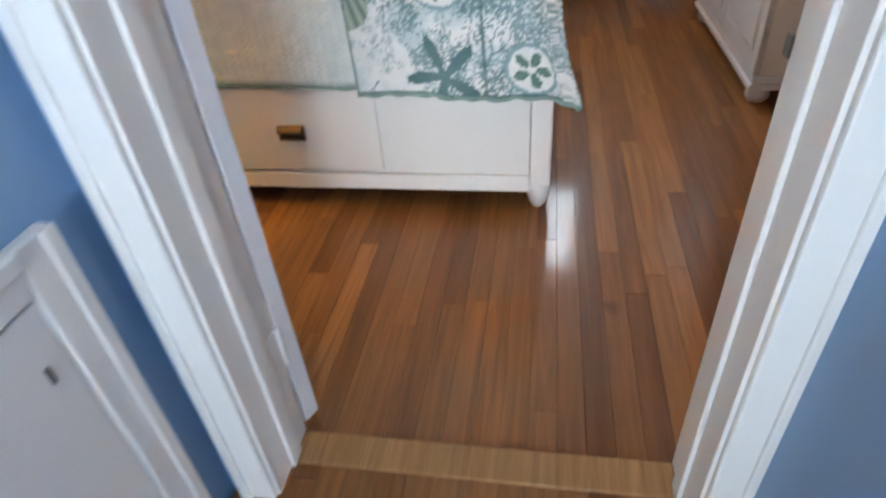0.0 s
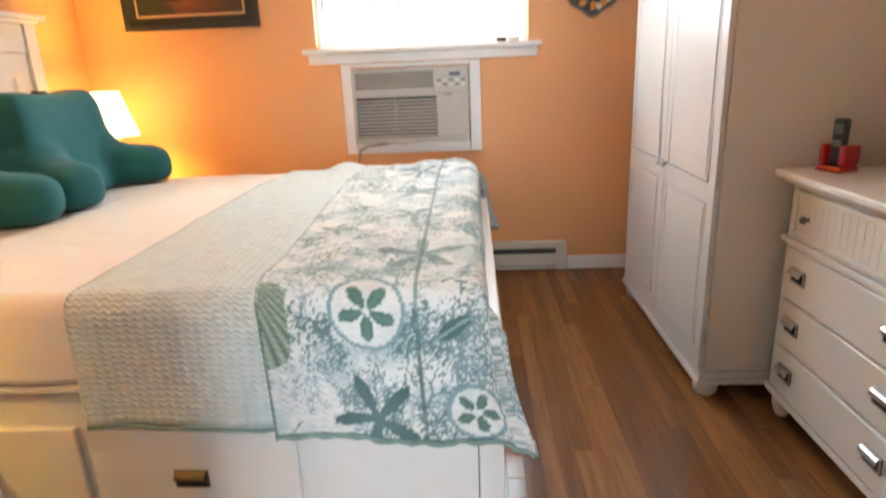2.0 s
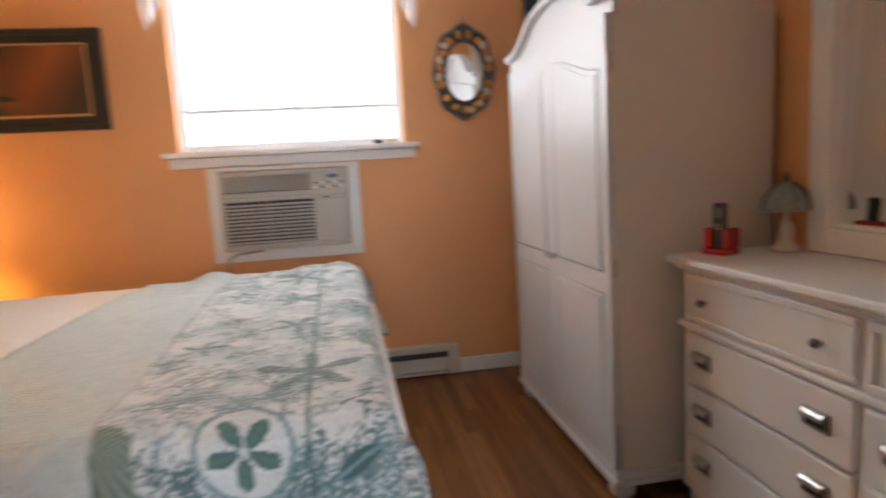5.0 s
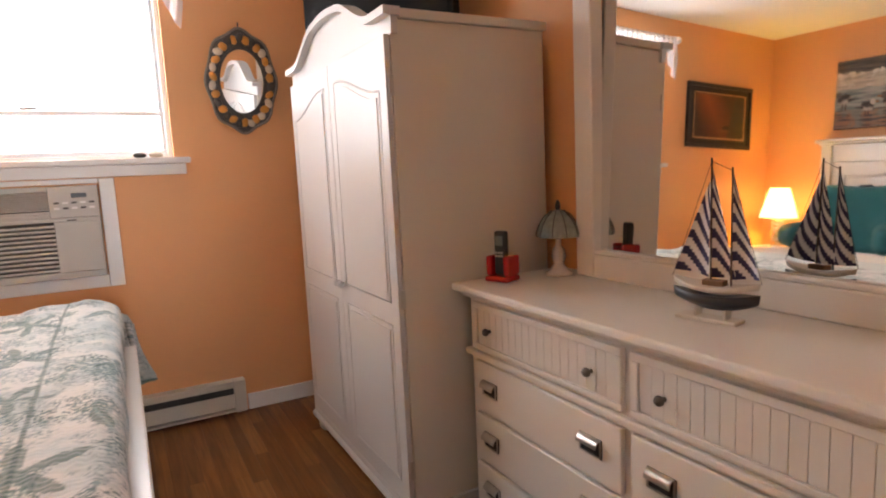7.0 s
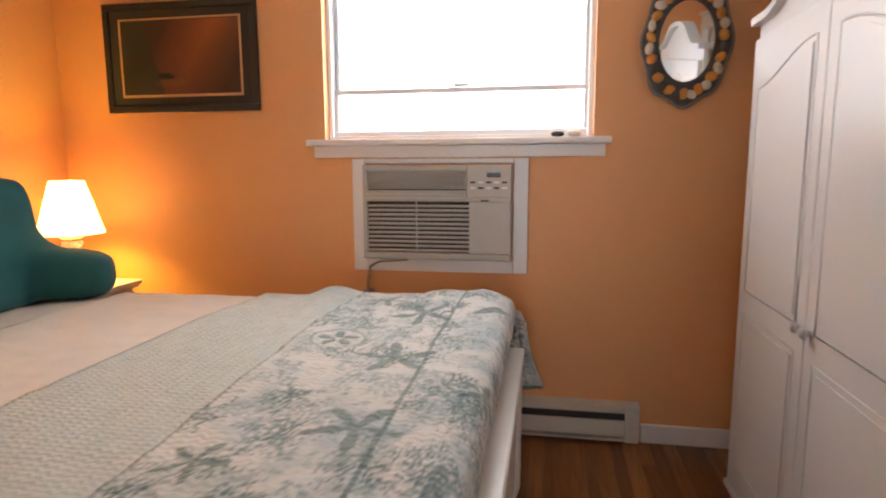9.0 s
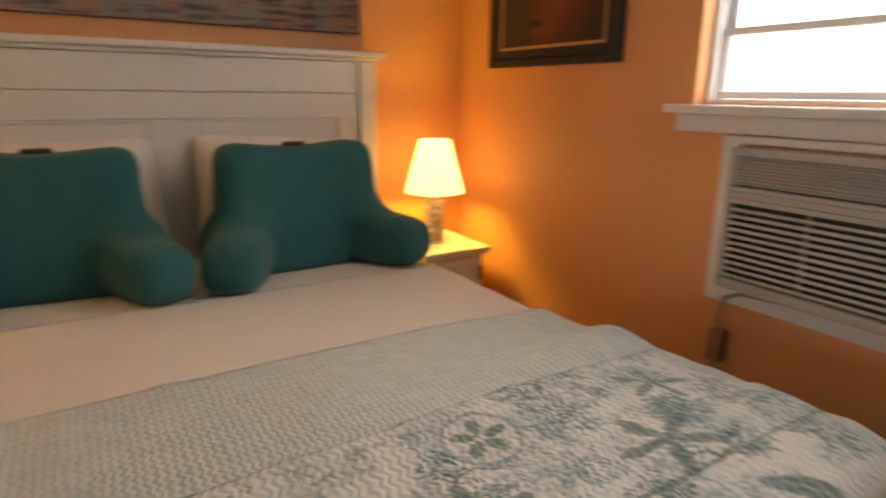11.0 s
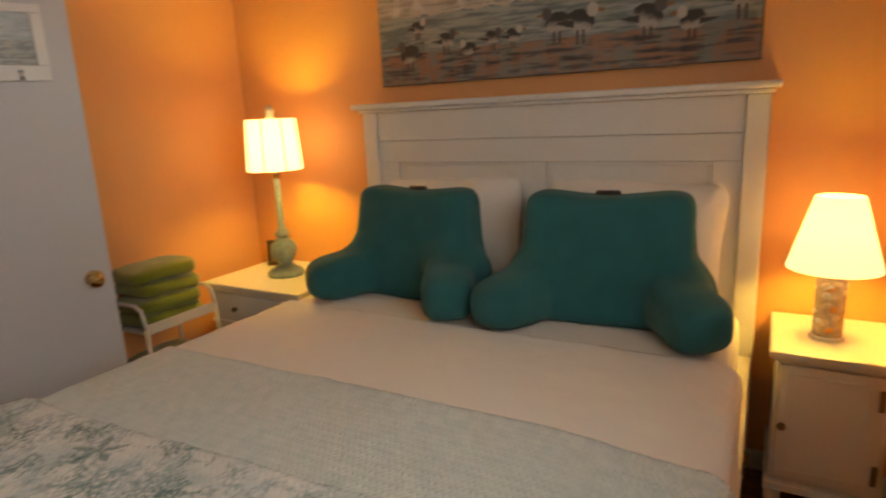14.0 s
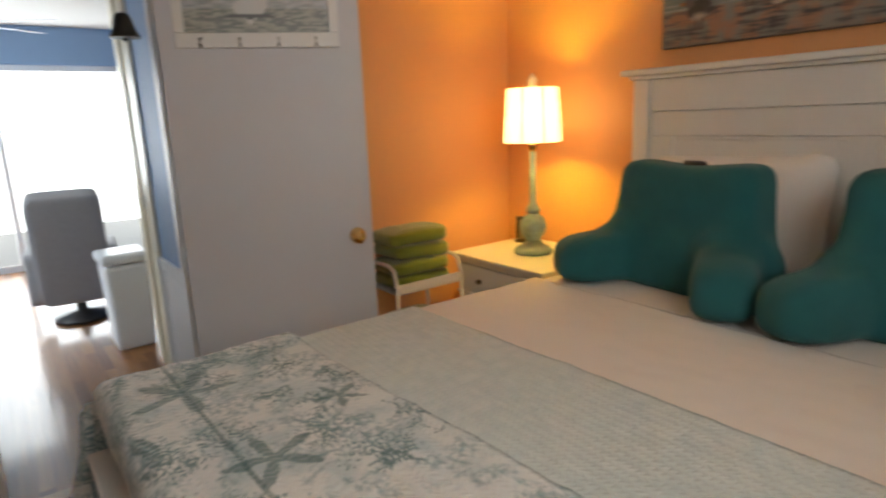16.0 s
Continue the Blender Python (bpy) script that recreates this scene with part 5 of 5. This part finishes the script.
for ya, yb in ((R0 + 0.035, mid - 0.014), (mid + 0.014, R1 - 0.035)):
    d = part("top_drawer", quick(RX - 0.006, RX - 0.0005, ya, yb, 0.658, RZ - 0.055, bevel=0.002), FURN, dresser)
    bm = bmesh.new()
    for a in ((ya, yb, RZ - 0.075, RZ - 0.055), (ya, yb, 0.658, 0.674), (ya, ya + 0.02, 0.6745, RZ - 0.0755), (yb - 0.02, yb, 0.6745, RZ - 0.0755)):
        box(bm, RX - 0.016, RX - 0.0065, *a, bevel=0.003)
    part("drawer_frame", bm, FURN, d)
    nb = 18
    for k in range(nb):
        y0 = ya + 0.0205 + (yb - ya - 0.041) * k / nb
        part("bead_board", quick(RX - 0.0085, RX - 0.0063, y0 + 0.0005, y0 + (yb - ya - 0.041) / nb - 0.0005, 0.6748, RZ - 0.0758, bevel=0.0012, seg=1), FURN, d)
    for q in (0.16, 0.86):
        part("knob", knob_bm(pose(RX - 0.0096, ya + (yb - ya) * q, 0.725, 0, -90, 0), 0.012), PEWTER, d, "square nickel knob")
    for za, zb in ((0.455, 0.618), (0.288, 0.444), (0.120, 0.277)):
        d = part("drawer", quick(RX - 0.016, RX - 0.0005, ya, yb, za, zb, bevel=0.005, seg=3), FURN, dresser)
        for q in (0.155, 0.86):
            cy, cz = ya + (yb - ya) * q, (za + zb) / 2 + 0.005
            bm = cup_pull(pose(RX - 0.0165, cy, cz, 0, 0, -90), 0.038)
            part("drawer_pull", bm, [NICKEL, PULLDARK], d, "brushed nickel cup pull")
for x in (RX + 0.035, 3.61):
    for y in (R0 + 0.04, R1 - 0.04):
        part("foot", lathed([(0.018, 0), (0.026, 0.015), (0.034, 0.05), (0.034, 0.0845)], 18, pose(x, y, 0)), FURN, dresser)

dm = thing("dresser_mirror", "large white framed mirror standing on the dresser", "mirror")
G0, G1, GZ = -2.93, -1.74, 1.93
for name, a in (("stile", (G0, G0 + 0.078, RZ + 0.001, GZ)), ("stile", (G1 - 0.078, G1, RZ + 0.001, GZ)), ("rail", (G0 + 0.0785, G1 - 0.0785, RZ + 0.001, RZ + 0.075)), ("rail", (G0 + 0.0785, G1 - 0.0785, GZ - 0.09, GZ))):
    part(name, quick(3.585, 3.635, *a, bevel=0.005), FURN, dm)
part("cornice", quick(3.568, 3.65, G0 - 0.025, G1 + 0.025, GZ + 0.001, GZ + 0.03, bevel=0.006), FURN, dm)
for a in ((G0 + 0.07, G1 - 0.07, RZ + 0.0755, RZ + 0.088), (G0 + 0.07, G1 - 0.07, GZ - 0.103, GZ - 0.0905)):
    part("bead", quick(3.592, 3.612, *a, bevel=0.004), FURN, dm)
part("glass", quick(-0.005, 0.0, G0 + 0.072, G1 - 0.072, 0.0, GZ - RZ - 0.145, m=pose(3.622, 0, RZ + 0.06, 0, 1.8, 0)), MIRROR, dm)

# ---- things on the dresser ----
phone = thing("cordless_phone", "red cordless phone upright in its charging base", "phone", pose(3.345, -1.665, RZ + 0.001, 0, 0, -70) @ Matrix.Scale(0.84, 4))
bm = bmesh.new()
box(bm, -0.052, 0.052, -0.045, 0.045, 0, 0.022, bevel=0.008)
box(bm, -0.052, -0.027, -0.035, 0.045, 0.0225, 0.098, bevel=0.008)
box(bm, 0.027, 0.052, -0.035, 0.045, 0.0225, 0.098, bevel=0.008)
box(bm, -0.0268, 0.0268, 0.025, 0.045, 0.0225, 0.085, bevel=0.004)
part("charger", bm, RED, phone)
hs = part("handset", quick(-0.0255, 0.0255, -0.016, 0.014, 0.024, 0.19, bevel=0.009), BLACK, phone, "black handset")
part("screen", quick(-0.018, 0.018, -0.0185, -0.0165, 0.135, 0.172, bevel=0.001), mat("grey_lcd", (0.16, 0.18, 0.18), 0.25), hs)
for k in range(6):
    part("key", quick(-0.018 + 0.013 * (k % 3), -0.009 + 0.013 * (k % 3), -0.0185, -0.0165, 0.105 - 0.012 * (k // 3), 0.112 - 0.012 * (k // 3)), ACPLAST, hs)

lite = thing("accent_lamp", "small unlit glass lamp with leaded dome shade", "lamp", pose(3.545, -1.70, RZ + 0.001) @ Matrix.Diagonal((0.78, 0.78, 0.93, 1)))
part("base", lathed([(0.0, 0), (0.055, 0.0), (0.055, 0.010), (0.036, 0.022), (0.020, 0.040), (0.030, 0.065), (0.024, 0.09), (0.012, 0.105), (0.012, 0.14)], 24, flute=0.03, count=8), CRYSTAL, lite)
bm = bmesh.new()
lathe(bm, [(0.088, 0.135), (0.090, 0.145), (0.078, 0.175), (0.055, 0.205), (0.026, 0.225), (0.012, 0.230)], 40, flute=0.02, count=10, caps=False)
dome = part("shade", bm, STAINED, lite, "grey leaded glass dome")
for k in range(10):
    a = 2 * math.pi * k / 10
    part("lead_line", tubed([(r * math.cos(a), r * math.sin(a), z) for r, z in ((0.092, 0.137), (0.093, 0.146), (0.081, 0.177), (0.057, 0.207), (0.027, 0.227))], 0.002, 5), IRON, dome)
part("finial", lathed([(0.006, 0.228), (0.012, 0.238), (0.010, 0.250), (0.004, 0.262), (0, 0.264)], 12), IRON, lite)

boat = thing("model_sailboat", "model sailboat with navy and white striped sails", "model boat", pose(3.42, -2.375, RZ + 0.001, 0, 0, -80) @ Matrix.Diagonal((0.47, 0.66, 0.71, 1)))
part("stand", quick(-0.17, 0.12, -0.035, 0.035, 0, 0.012, bevel=0.003), HULLW, boat)
for x in (-0.08, 0.06):
    part("cradle", quick(x - 0.006, x + 0.006, -0.022, 0.022, 0.0125, 0.040, bevel=0.002), HULLW, boat)


def hull(z0, z1, f0, f1, sheer):
    bm = bmesh.new()
    rings = []
    for k in range(21):
        t = -1 + 2 * k / 20
        w = max(0.04, (1 - abs(t) ** 2.4)) * 0.048
        x = 0.205 * t
        up = sheer * t * t
        rings.append([bm.verts.new((x, -w * f1, z1 + up)), bm.verts.new((x * 0.97, -w * f0, (z0 + z1) / 2 + up * 0.7)), bm.verts.new((x * 0.90, 0, z0 + up * 0.6 + 0.02 * t * t)), bm.verts.new((x * 0.97, w * f0, (z0 + z1) / 2 + up * 0.7)), bm.verts.new((x, w * f1, z1 + up))])
    for a, b in zip(rings, rings[1:]):
        for i in range(4):
            bm.faces.new((a[i], a[i + 1], b[i + 1], b[i])).smooth = True
        bm.faces.new((a[4], a[0], b[0], b[4]))
    bm.faces.new(rings[0])
    bm.faces.new(list(reversed(rings[-1])))
    bmesh.ops.recalc_face_normals(bm, faces=bm.faces)
    return bm


part("lower_hull", hull(0.035, 0.085, 0.75, 0.95, 0.012), HULLN, boat, "black lower hull")
part("upper_hull", hull(0.083, 0.112, 1.0, 1.08, 0.020), HULLW, boat, "white upper hull")
part("cabin", quick(-0.05, 0.05, -0.018, 0.018, 0.110, 0.130, bevel=0.003), mat("boat_deck_wood", (0.20, 0.10, 0.045), 0.5), boat)
part("mast", tubed([(-0.02, 0, 0.11), (-0.02, 0, 0.50)], 0.004, 8), mat("dark_mast", (0.05, 0.03, 0.025), 0.5), boat)
part("mast", tubed([(0.075, 0, 0.11), (0.075, 0, 0.47)], 0.004, 8), bpy.data.materials["dark_mast"], boat)


def sail(a, b, c, n=11):
    """A striped triangular sail from foot a-b to head c, its stripes across the luff."""
    bm = bmesh.new()
    A, B, C = Vector(a), Vector(b), Vector(c)
    rows = []
    for j in range(n * 3 + 1):
        t = j / (n * 3)
        rows.append([bm.verts.new(A.lerp(C, t).lerp(B.lerp(C, t), i / 10) + Vector((0, 0.022 * math.sin(math.pi * i / 10) * (1 - t), 0))) for i in range(11)])
    for j, (p, q) in enumerate(zip(rows, rows[1:])):
        for i in range(10):
            f = bm.faces.new((p[i], p[i + 1], q[i + 1], q[i]))
            f.smooth = True
            f.material_index = int((j + i * 0.9) / 3) % 2
    return bm


for k, tri in enumerate((((-0.20, 0, 0.15), (-0.03, 0, 0.135), (-0.022, 0, 0.44)), ((-0.015, 0, 0.135), (0.10, 0, 0.135), (-0.015, 0, 0.47)), ((0.08, 0, 0.135), (0.20, 0, 0.14), (0.078, 0, 0.45)))):
    ob = part("sail", sail(*tri), [NAVY, CLOTHW], boat)
for a, b in (((-0.21, 0, 0.13), (-0.02, 0, 0.49)), ((0.21, 0, 0.13), (0.075, 0, 0.46)), ((-0.02, 0, 0.49), (0.075, 0, 0.46))):
    part("rigging", tubed([a, b], 0.0012, 5), bpy.data.materials["dark_mast"], boat)

# ---- door leaf ----
HXD, HYD = DX0 + 0.004, SY + 0.012
leaf = thing("door_1", "white flush door standing open into the room", "door", pose(HXD, HYD, 0, 0, 0, 157), kind="structure")
LW = 0.755
part("slab", quick(0.004, LW, -0.038, -0.001, 0.012, 2.01, bevel=0.003), DOORP, leaf)
kb = part("door_knob", lathed([(0.0, 0), (0.033, 0), (0.034, 0.004), (0.026, 0.009), (0.012, 0.012), (0.011, 0.030), (0.024, 0.040), (0.029, 0.052), (0.026, 0.062), (0.0, 0.068)], 24, pose(LW - 0.065, -0.0385, 0.905, 90, 0, 0)), BRASS, leaf, "polished brass knob")
part("door_knob", lathed([(0.0, 0), (0.033, 0), (0.034, 0.004), (0.026, 0.009), (0.012, 0.012), (0.011, 0.030), (0.024, 0.040), (0.029, 0.052), (0.026, 0.062), (0.0, 0.068)], 24, pose(LW - 0.065, -0.0005, 0.905, -90, 0, 0)), BRASS, leaf, "polished brass knob")


def seaside(u, v):
    n = nz(u, v * 3, 10, 6)
    c = mix3((0.30, 0.34, 0.36), (0.50, 0.53, 0.54), v + n)
    if v < 0.5:
        c = mix3((0.42, 0.42, 0.38), (0.22, 0.25, 0.24), 0.5 + 2 * n)
    if abs(u - 0.45) < 0.13 * (1 - abs(v - 0.5) * 3) or ((u - 0.52) / 0.06) ** 2 + ((v - 0.62) / 0.16) ** 2 < 1:
        c = (0.62, 0.62, 0.60)
    if ((u - 0.45) / 0.17) ** 2 + ((v - 0.33) / 0.045) ** 2 < 1:
        c = (0.15, 0.16, 0.17)
    return c


rack = thing("hook_rack", "white framed seaside print with a row of hooks", "hook rack", pose(HXD, HYD, 0, 0, 0, 157))
AXa, AXb, AZa, AZb = 0.07, 0.67, 1.665, 1.93
bm = bmesh.new()
for a in ((AXa, AXb, AZa, AZa + 0.055), (AXa, AXb, AZb - 0.03, AZb), (AXa, AXa + 0.035, AZa + 0.0555, AZb - 0.0305), (AXb - 0.035, AXb, AZa + 0.0555, AZb - 0.0305)):
    box(bm, a[0], a[1], -0.056, -0.040, a[2], a[3], bevel=0.004)
part("frame", bm, TRIM, rack)
pr = part("print", printed("print", AXb - AXa - 0.07, AZb - AZa - 0.085, 60, 28, seaside, PRINT), PRINT, rack)
pr.location = ((AXa + AXb) / 2, -0.046, (AZa + AZb) / 2 + 0.0125)
for k in range(4):
    x = AXa + 0.09 + k * (AXb - AXa - 0.18) / 3
    part("hook", tubed([(x, -0.057, AZa + 0.035), (x, -0.085, AZa + 0.03), (x, -0.092, AZa + 0.012), (x, -0.080, AZa + 0.006)], 0.006, 8), NICKEL, rack)

bell = thing("door_bell", "small dark iron bell hanging at the doorway", "bell", pose(1.92, SY + 0.05, 1.70) @ Matrix.Scale(1.22, 4))
part("body", lathed([(0.042, 0.0), (0.040, 0.006), (0.030, 0.030), (0.025, 0.055), (0.016, 0.068), (0.0, 0.072)], 20), IRON, bell)
part("clapper", lathed([(0, -0.012), (0.007, -0.006), (0.006, 0.004), (0.002, 0.02)], 10), IRON, bell)
part("cord", tubed([(0, 0, 0.07), (0, 0, 0.25), (0, -0.028, 0.37)], 0.003, 6), SHELLA, bell)

# ---- low shelf table beside the doorway ----
stand = thing("side_table", "low white side table beside the doorway", "table")
part("top", quick(2.69, 3.05, -3.12, -2.835, 0.49, 0.512, bevel=0.004), TRIM, stand)
for x in (2.715, 3.025):
    for y in (-3.095, -2.865):
        part("leg", quick(x - 0.015, x + 0.015, y - 0.015, y + 0.015, 0, 0.4895, bevel=0.003), TRIM, stand)
for k, (x, y, r) in enumerate(((2.76, -2.93, 0.022), (2.82, -2.90, 0.026))):
    bm = bmesh.new()
    cushion(bm, (2 * r, 2 * r, r), 2.1, nu=18, nv=10)
    solid("candle_cup", bm, IRON, "small dark round cup on the side table", "cup", pose(x, y, 0.513 + r / 2), group="cups on the side table")

# ---- towel cart ----
cart = thing("towel_cart", "white tubular steel cart on the floor behind the door", "cart")
CX0, CX1, CY0, CY1 = 0.64, 1.01, -3.11, -2.82
for y in (CY0, CY1):
    for x in (CX0, CX1):
        part("post", tubed([(x, y, 0.03), (x, y, 0.629)], 0.009, 10), CARTM, cart)
for x in (CX0, CX1):
    part("handle", tubed([(x, CY0, 0.63), (x, CY0 + 0.02, 0.705), (x, CY0 + 0.06, 0.725), (x, CY1 - 0.06, 0.725), (x, CY1 - 0.02, 0.705), (x, CY1, 0.63)], 0.009, 10), CARTM, cart)
for z in (0.14, 0.37, 0.60):
    bm = bmesh.new()
    box(bm, CX0, CX1, CY0, CY1, z - 0.004, z, bevel=0.001)
    part("tray", bm, CARTM, cart)
    for a in ((CX0, CX1, CY1 - 0.004, CY1 + 0.002), (CX0, CX1, CY0 - 0.002, CY0 + 0.004)):
        part("rail", quick(*a, z + 0.001, z + 0.045, bevel=0.002), CARTM, cart)
for y in (CY0, CY1):
    for x in (CX0, CX1):
        part("caster", lathed([(0.0, -0.01), (0.016, -0.01), (0.016, 0.01), (0, 0.01)], 14, pose(x, y, 0.0165, 90, 0, 0)), BLACK, cart)


def towel(m, label):
    bm = bmesh.new()
    cushion(bm, (0.32, 0.26, 0.072), 4.5, nu=36, nv=16, fn=lambda c: Vector((c.x + 0.006 * nz(c.y, c.z, 12, 1), c.y + 0.006 * nz(c.x, c.z, 12, 2), c.z + 0.010 * nz(c.x, c.y, 7, 3))))
    return solid("towel", bm, GREEN, label, "towel", m, group="green towels")


towel(pose(0.83, -2.965, 0.638, 0, 0, 3), "folded lime green towel on the cart")
towel(pose(0.835, -2.96, 0.706, 0, 2, -4), "folded lime green towel on the cart")
towel(pose(0.825, -2.965, 0.774, 0, -3, 5), "folded lime green towel on the cart")
towel(pose(0.84, -2.96, 0.843, 2, 2, -2), "folded lime green towel on the cart")
towel(pose(0.83, -2.965, 0.408, 0, 0, 6), "folded lime green towel on the cart's middle shelf")

# ---- living room seen through the doorway ----
patio = thing("window_2", "white framed glass patio doors full of daylight", "window", kind="structure")
for x in (PX0, (PX0 + PX1) / 2 - 0.03, PX1 - 0.06):
    part("stile", quick(x, x + 0.06, LY - 0.09, LY - 0.03, 0.0, PZ, bevel=0.004), VINYL, patio)
part("head", quick(PX0, PX1, LY - 0.08, LY - 0.04, PZ - 0.06, PZ - 0.001, bevel=0.003), VINYL, patio)
part("sill", quick(PX0, PX1, LY - 0.08, LY - 0.04, -0.01, 0.06, bevel=0.003), VINYL, patio)
p = part("pane", quick(PX0 + 0.06, PX1 - 0.06, LY - 0.063, LY - 0.057, 0.06, PZ - 0.06), GLASS, patio)
p.visible_shadow = False
win3 = thing("window_3", "white framed living room window", "window", kind="structure")
for a in ((-6.2, -6.15, 0.9, 2.1), (-4.65, -4.6, 0.9, 2.1), (-6.149, -4.651, 0.9, 0.95), (-6.149, -4.651, 2.05, 2.1), (-6.149, -4.651, 1.48, 1.52)):
    part("frame", quick(LX1 + 0.03, LX1 + 0.09, *a, bevel=0.003), VINYL, win3)

rec = thing("recliner", "grey upholstered recliner on a dark swivel base", "armchair", pose(1.99, -5.78, 0, 0, 0, -6) @ Matrix.Diagonal((0.74, 0.9, 0.97, 1)))
part("base", lathed([(0.0, 0), (0.26, 0.0), (0.26, 0.03), (0.05, 0.06), (0.05, 0.16)], 28), BLACK, rec)
bm = bmesh.new()
cushion(bm, (0.62, 0.62, 0.20), 5, pose(0, -0.02, 0.36), nu=36, nv=16)
part("seat", bm, GREY, rec)
bm = bmesh.new()
cushion(bm, (0.62, 0.22, 0.84), 10, pose(0, 0.30, 0.60, -15, 0, 0), nu=48, nv=28)
part("backrest", bm, GREY, rec)
for s in (-1, 1):
    bm = bmesh.new()
    cushion(bm, (0.13, 0.62, 0.40), 8, pose(s * 0.335, -0.04, 0.38), nu=36, nv=20)
    part("armrest", bm, GREY, rec)
bn = thing("waste_bin", "white plastic waste bin with a domed lid", "bin", pose(1.80, -4.86, 0))
bm = bmesh.new()
box(bm, -0.13, 0.13, -0.15, 0.15, 0.0, 0.56, bevel=0.03, seg=3)
for v in bm.verts:
    f = 0.86 + 0.14 * v.co.z / 0.56
    v.co.x *= f
    v.co.y *= f
part("body", bm, VINYL, bn)
bm = bmesh.new()
box(bm, -0.145, 0.145, -0.165, 0.165, 0.562, 0.63, bevel=0.03, seg=3)
part("lid", bm, VINYL, bn)
fan = thing("ceiling_fan", "white ceiling fan at rest", "fan", pose(2.35, -6.3, CZ))
part("rod", tubed([(0, 0, -0.001), (0, 0, -0.2)], 0.014, 10), VINYL, fan)
part("motor", lathed([(0.0, -0.32), (0.06, -0.31), (0.11, -0.27), (0.11, -0.22), (0.03, -0.20)], 24), VINYL, fan)
for k in range(5):
    part("blade", quick(0.12, 0.62, -0.06, 0.06, -0.245, -0.238, bevel=0.003, m=pose(0, 0, 0, 8, 0, 72 * k)), VINYL, fan)

# ---- floor boards ----
BW = 0.0572
pieces = {}


def board_mesh(length):
    key = round(length, 2)
    if key not in pieces:
        bm = bmesh.new()
        box(bm, -BW / 2 + 0.00025, BW / 2 - 0.00025, -key / 2 + 0.0004, key / 2 - 0.0004, -0.018, 0.0, bevel=0.0006, seg=1)
        pieces[key] = done("board", bm, OAK)
    return pieces[key]


brng = random.Random(11)
rest, count = bmesh.new(), 0
nrow = int((LX1 - LX0) / BW)
for k in range(nrow):
    x = LX0 + BW * (k + 0.5)
    y = LY - brng.uniform(0, 0.8)
    while y < 0:
        ln = round(brng.choice((0.6, 0.75, 0.9, 1.05, 1.2, 1.5, 1.8, 2.1)), 2)
        a, b = max(y, LY), min(y + ln, 0)
        y += ln
        if b - a < 0.05 or (a > SY - 0.07 and (x < 0 or x > EX)):
            continue
        if b > -3.9 and a < -0.1 and 0.9 < x < 3.3 and count < 300:
            ob = new("board", board_mesh(b - a))
            ob.parent = floor
            ob.location = (x, (a + b) / 2, 0)
            count += 1
        else:
            box(rest, x - BW / 2 + 0.00025, x + BW / 2 - 0.00025, a + 0.0004, b - 0.0004, -0.018, 0.0)
tagged(part("boards", rest, OAK, floor), kind="stuff")
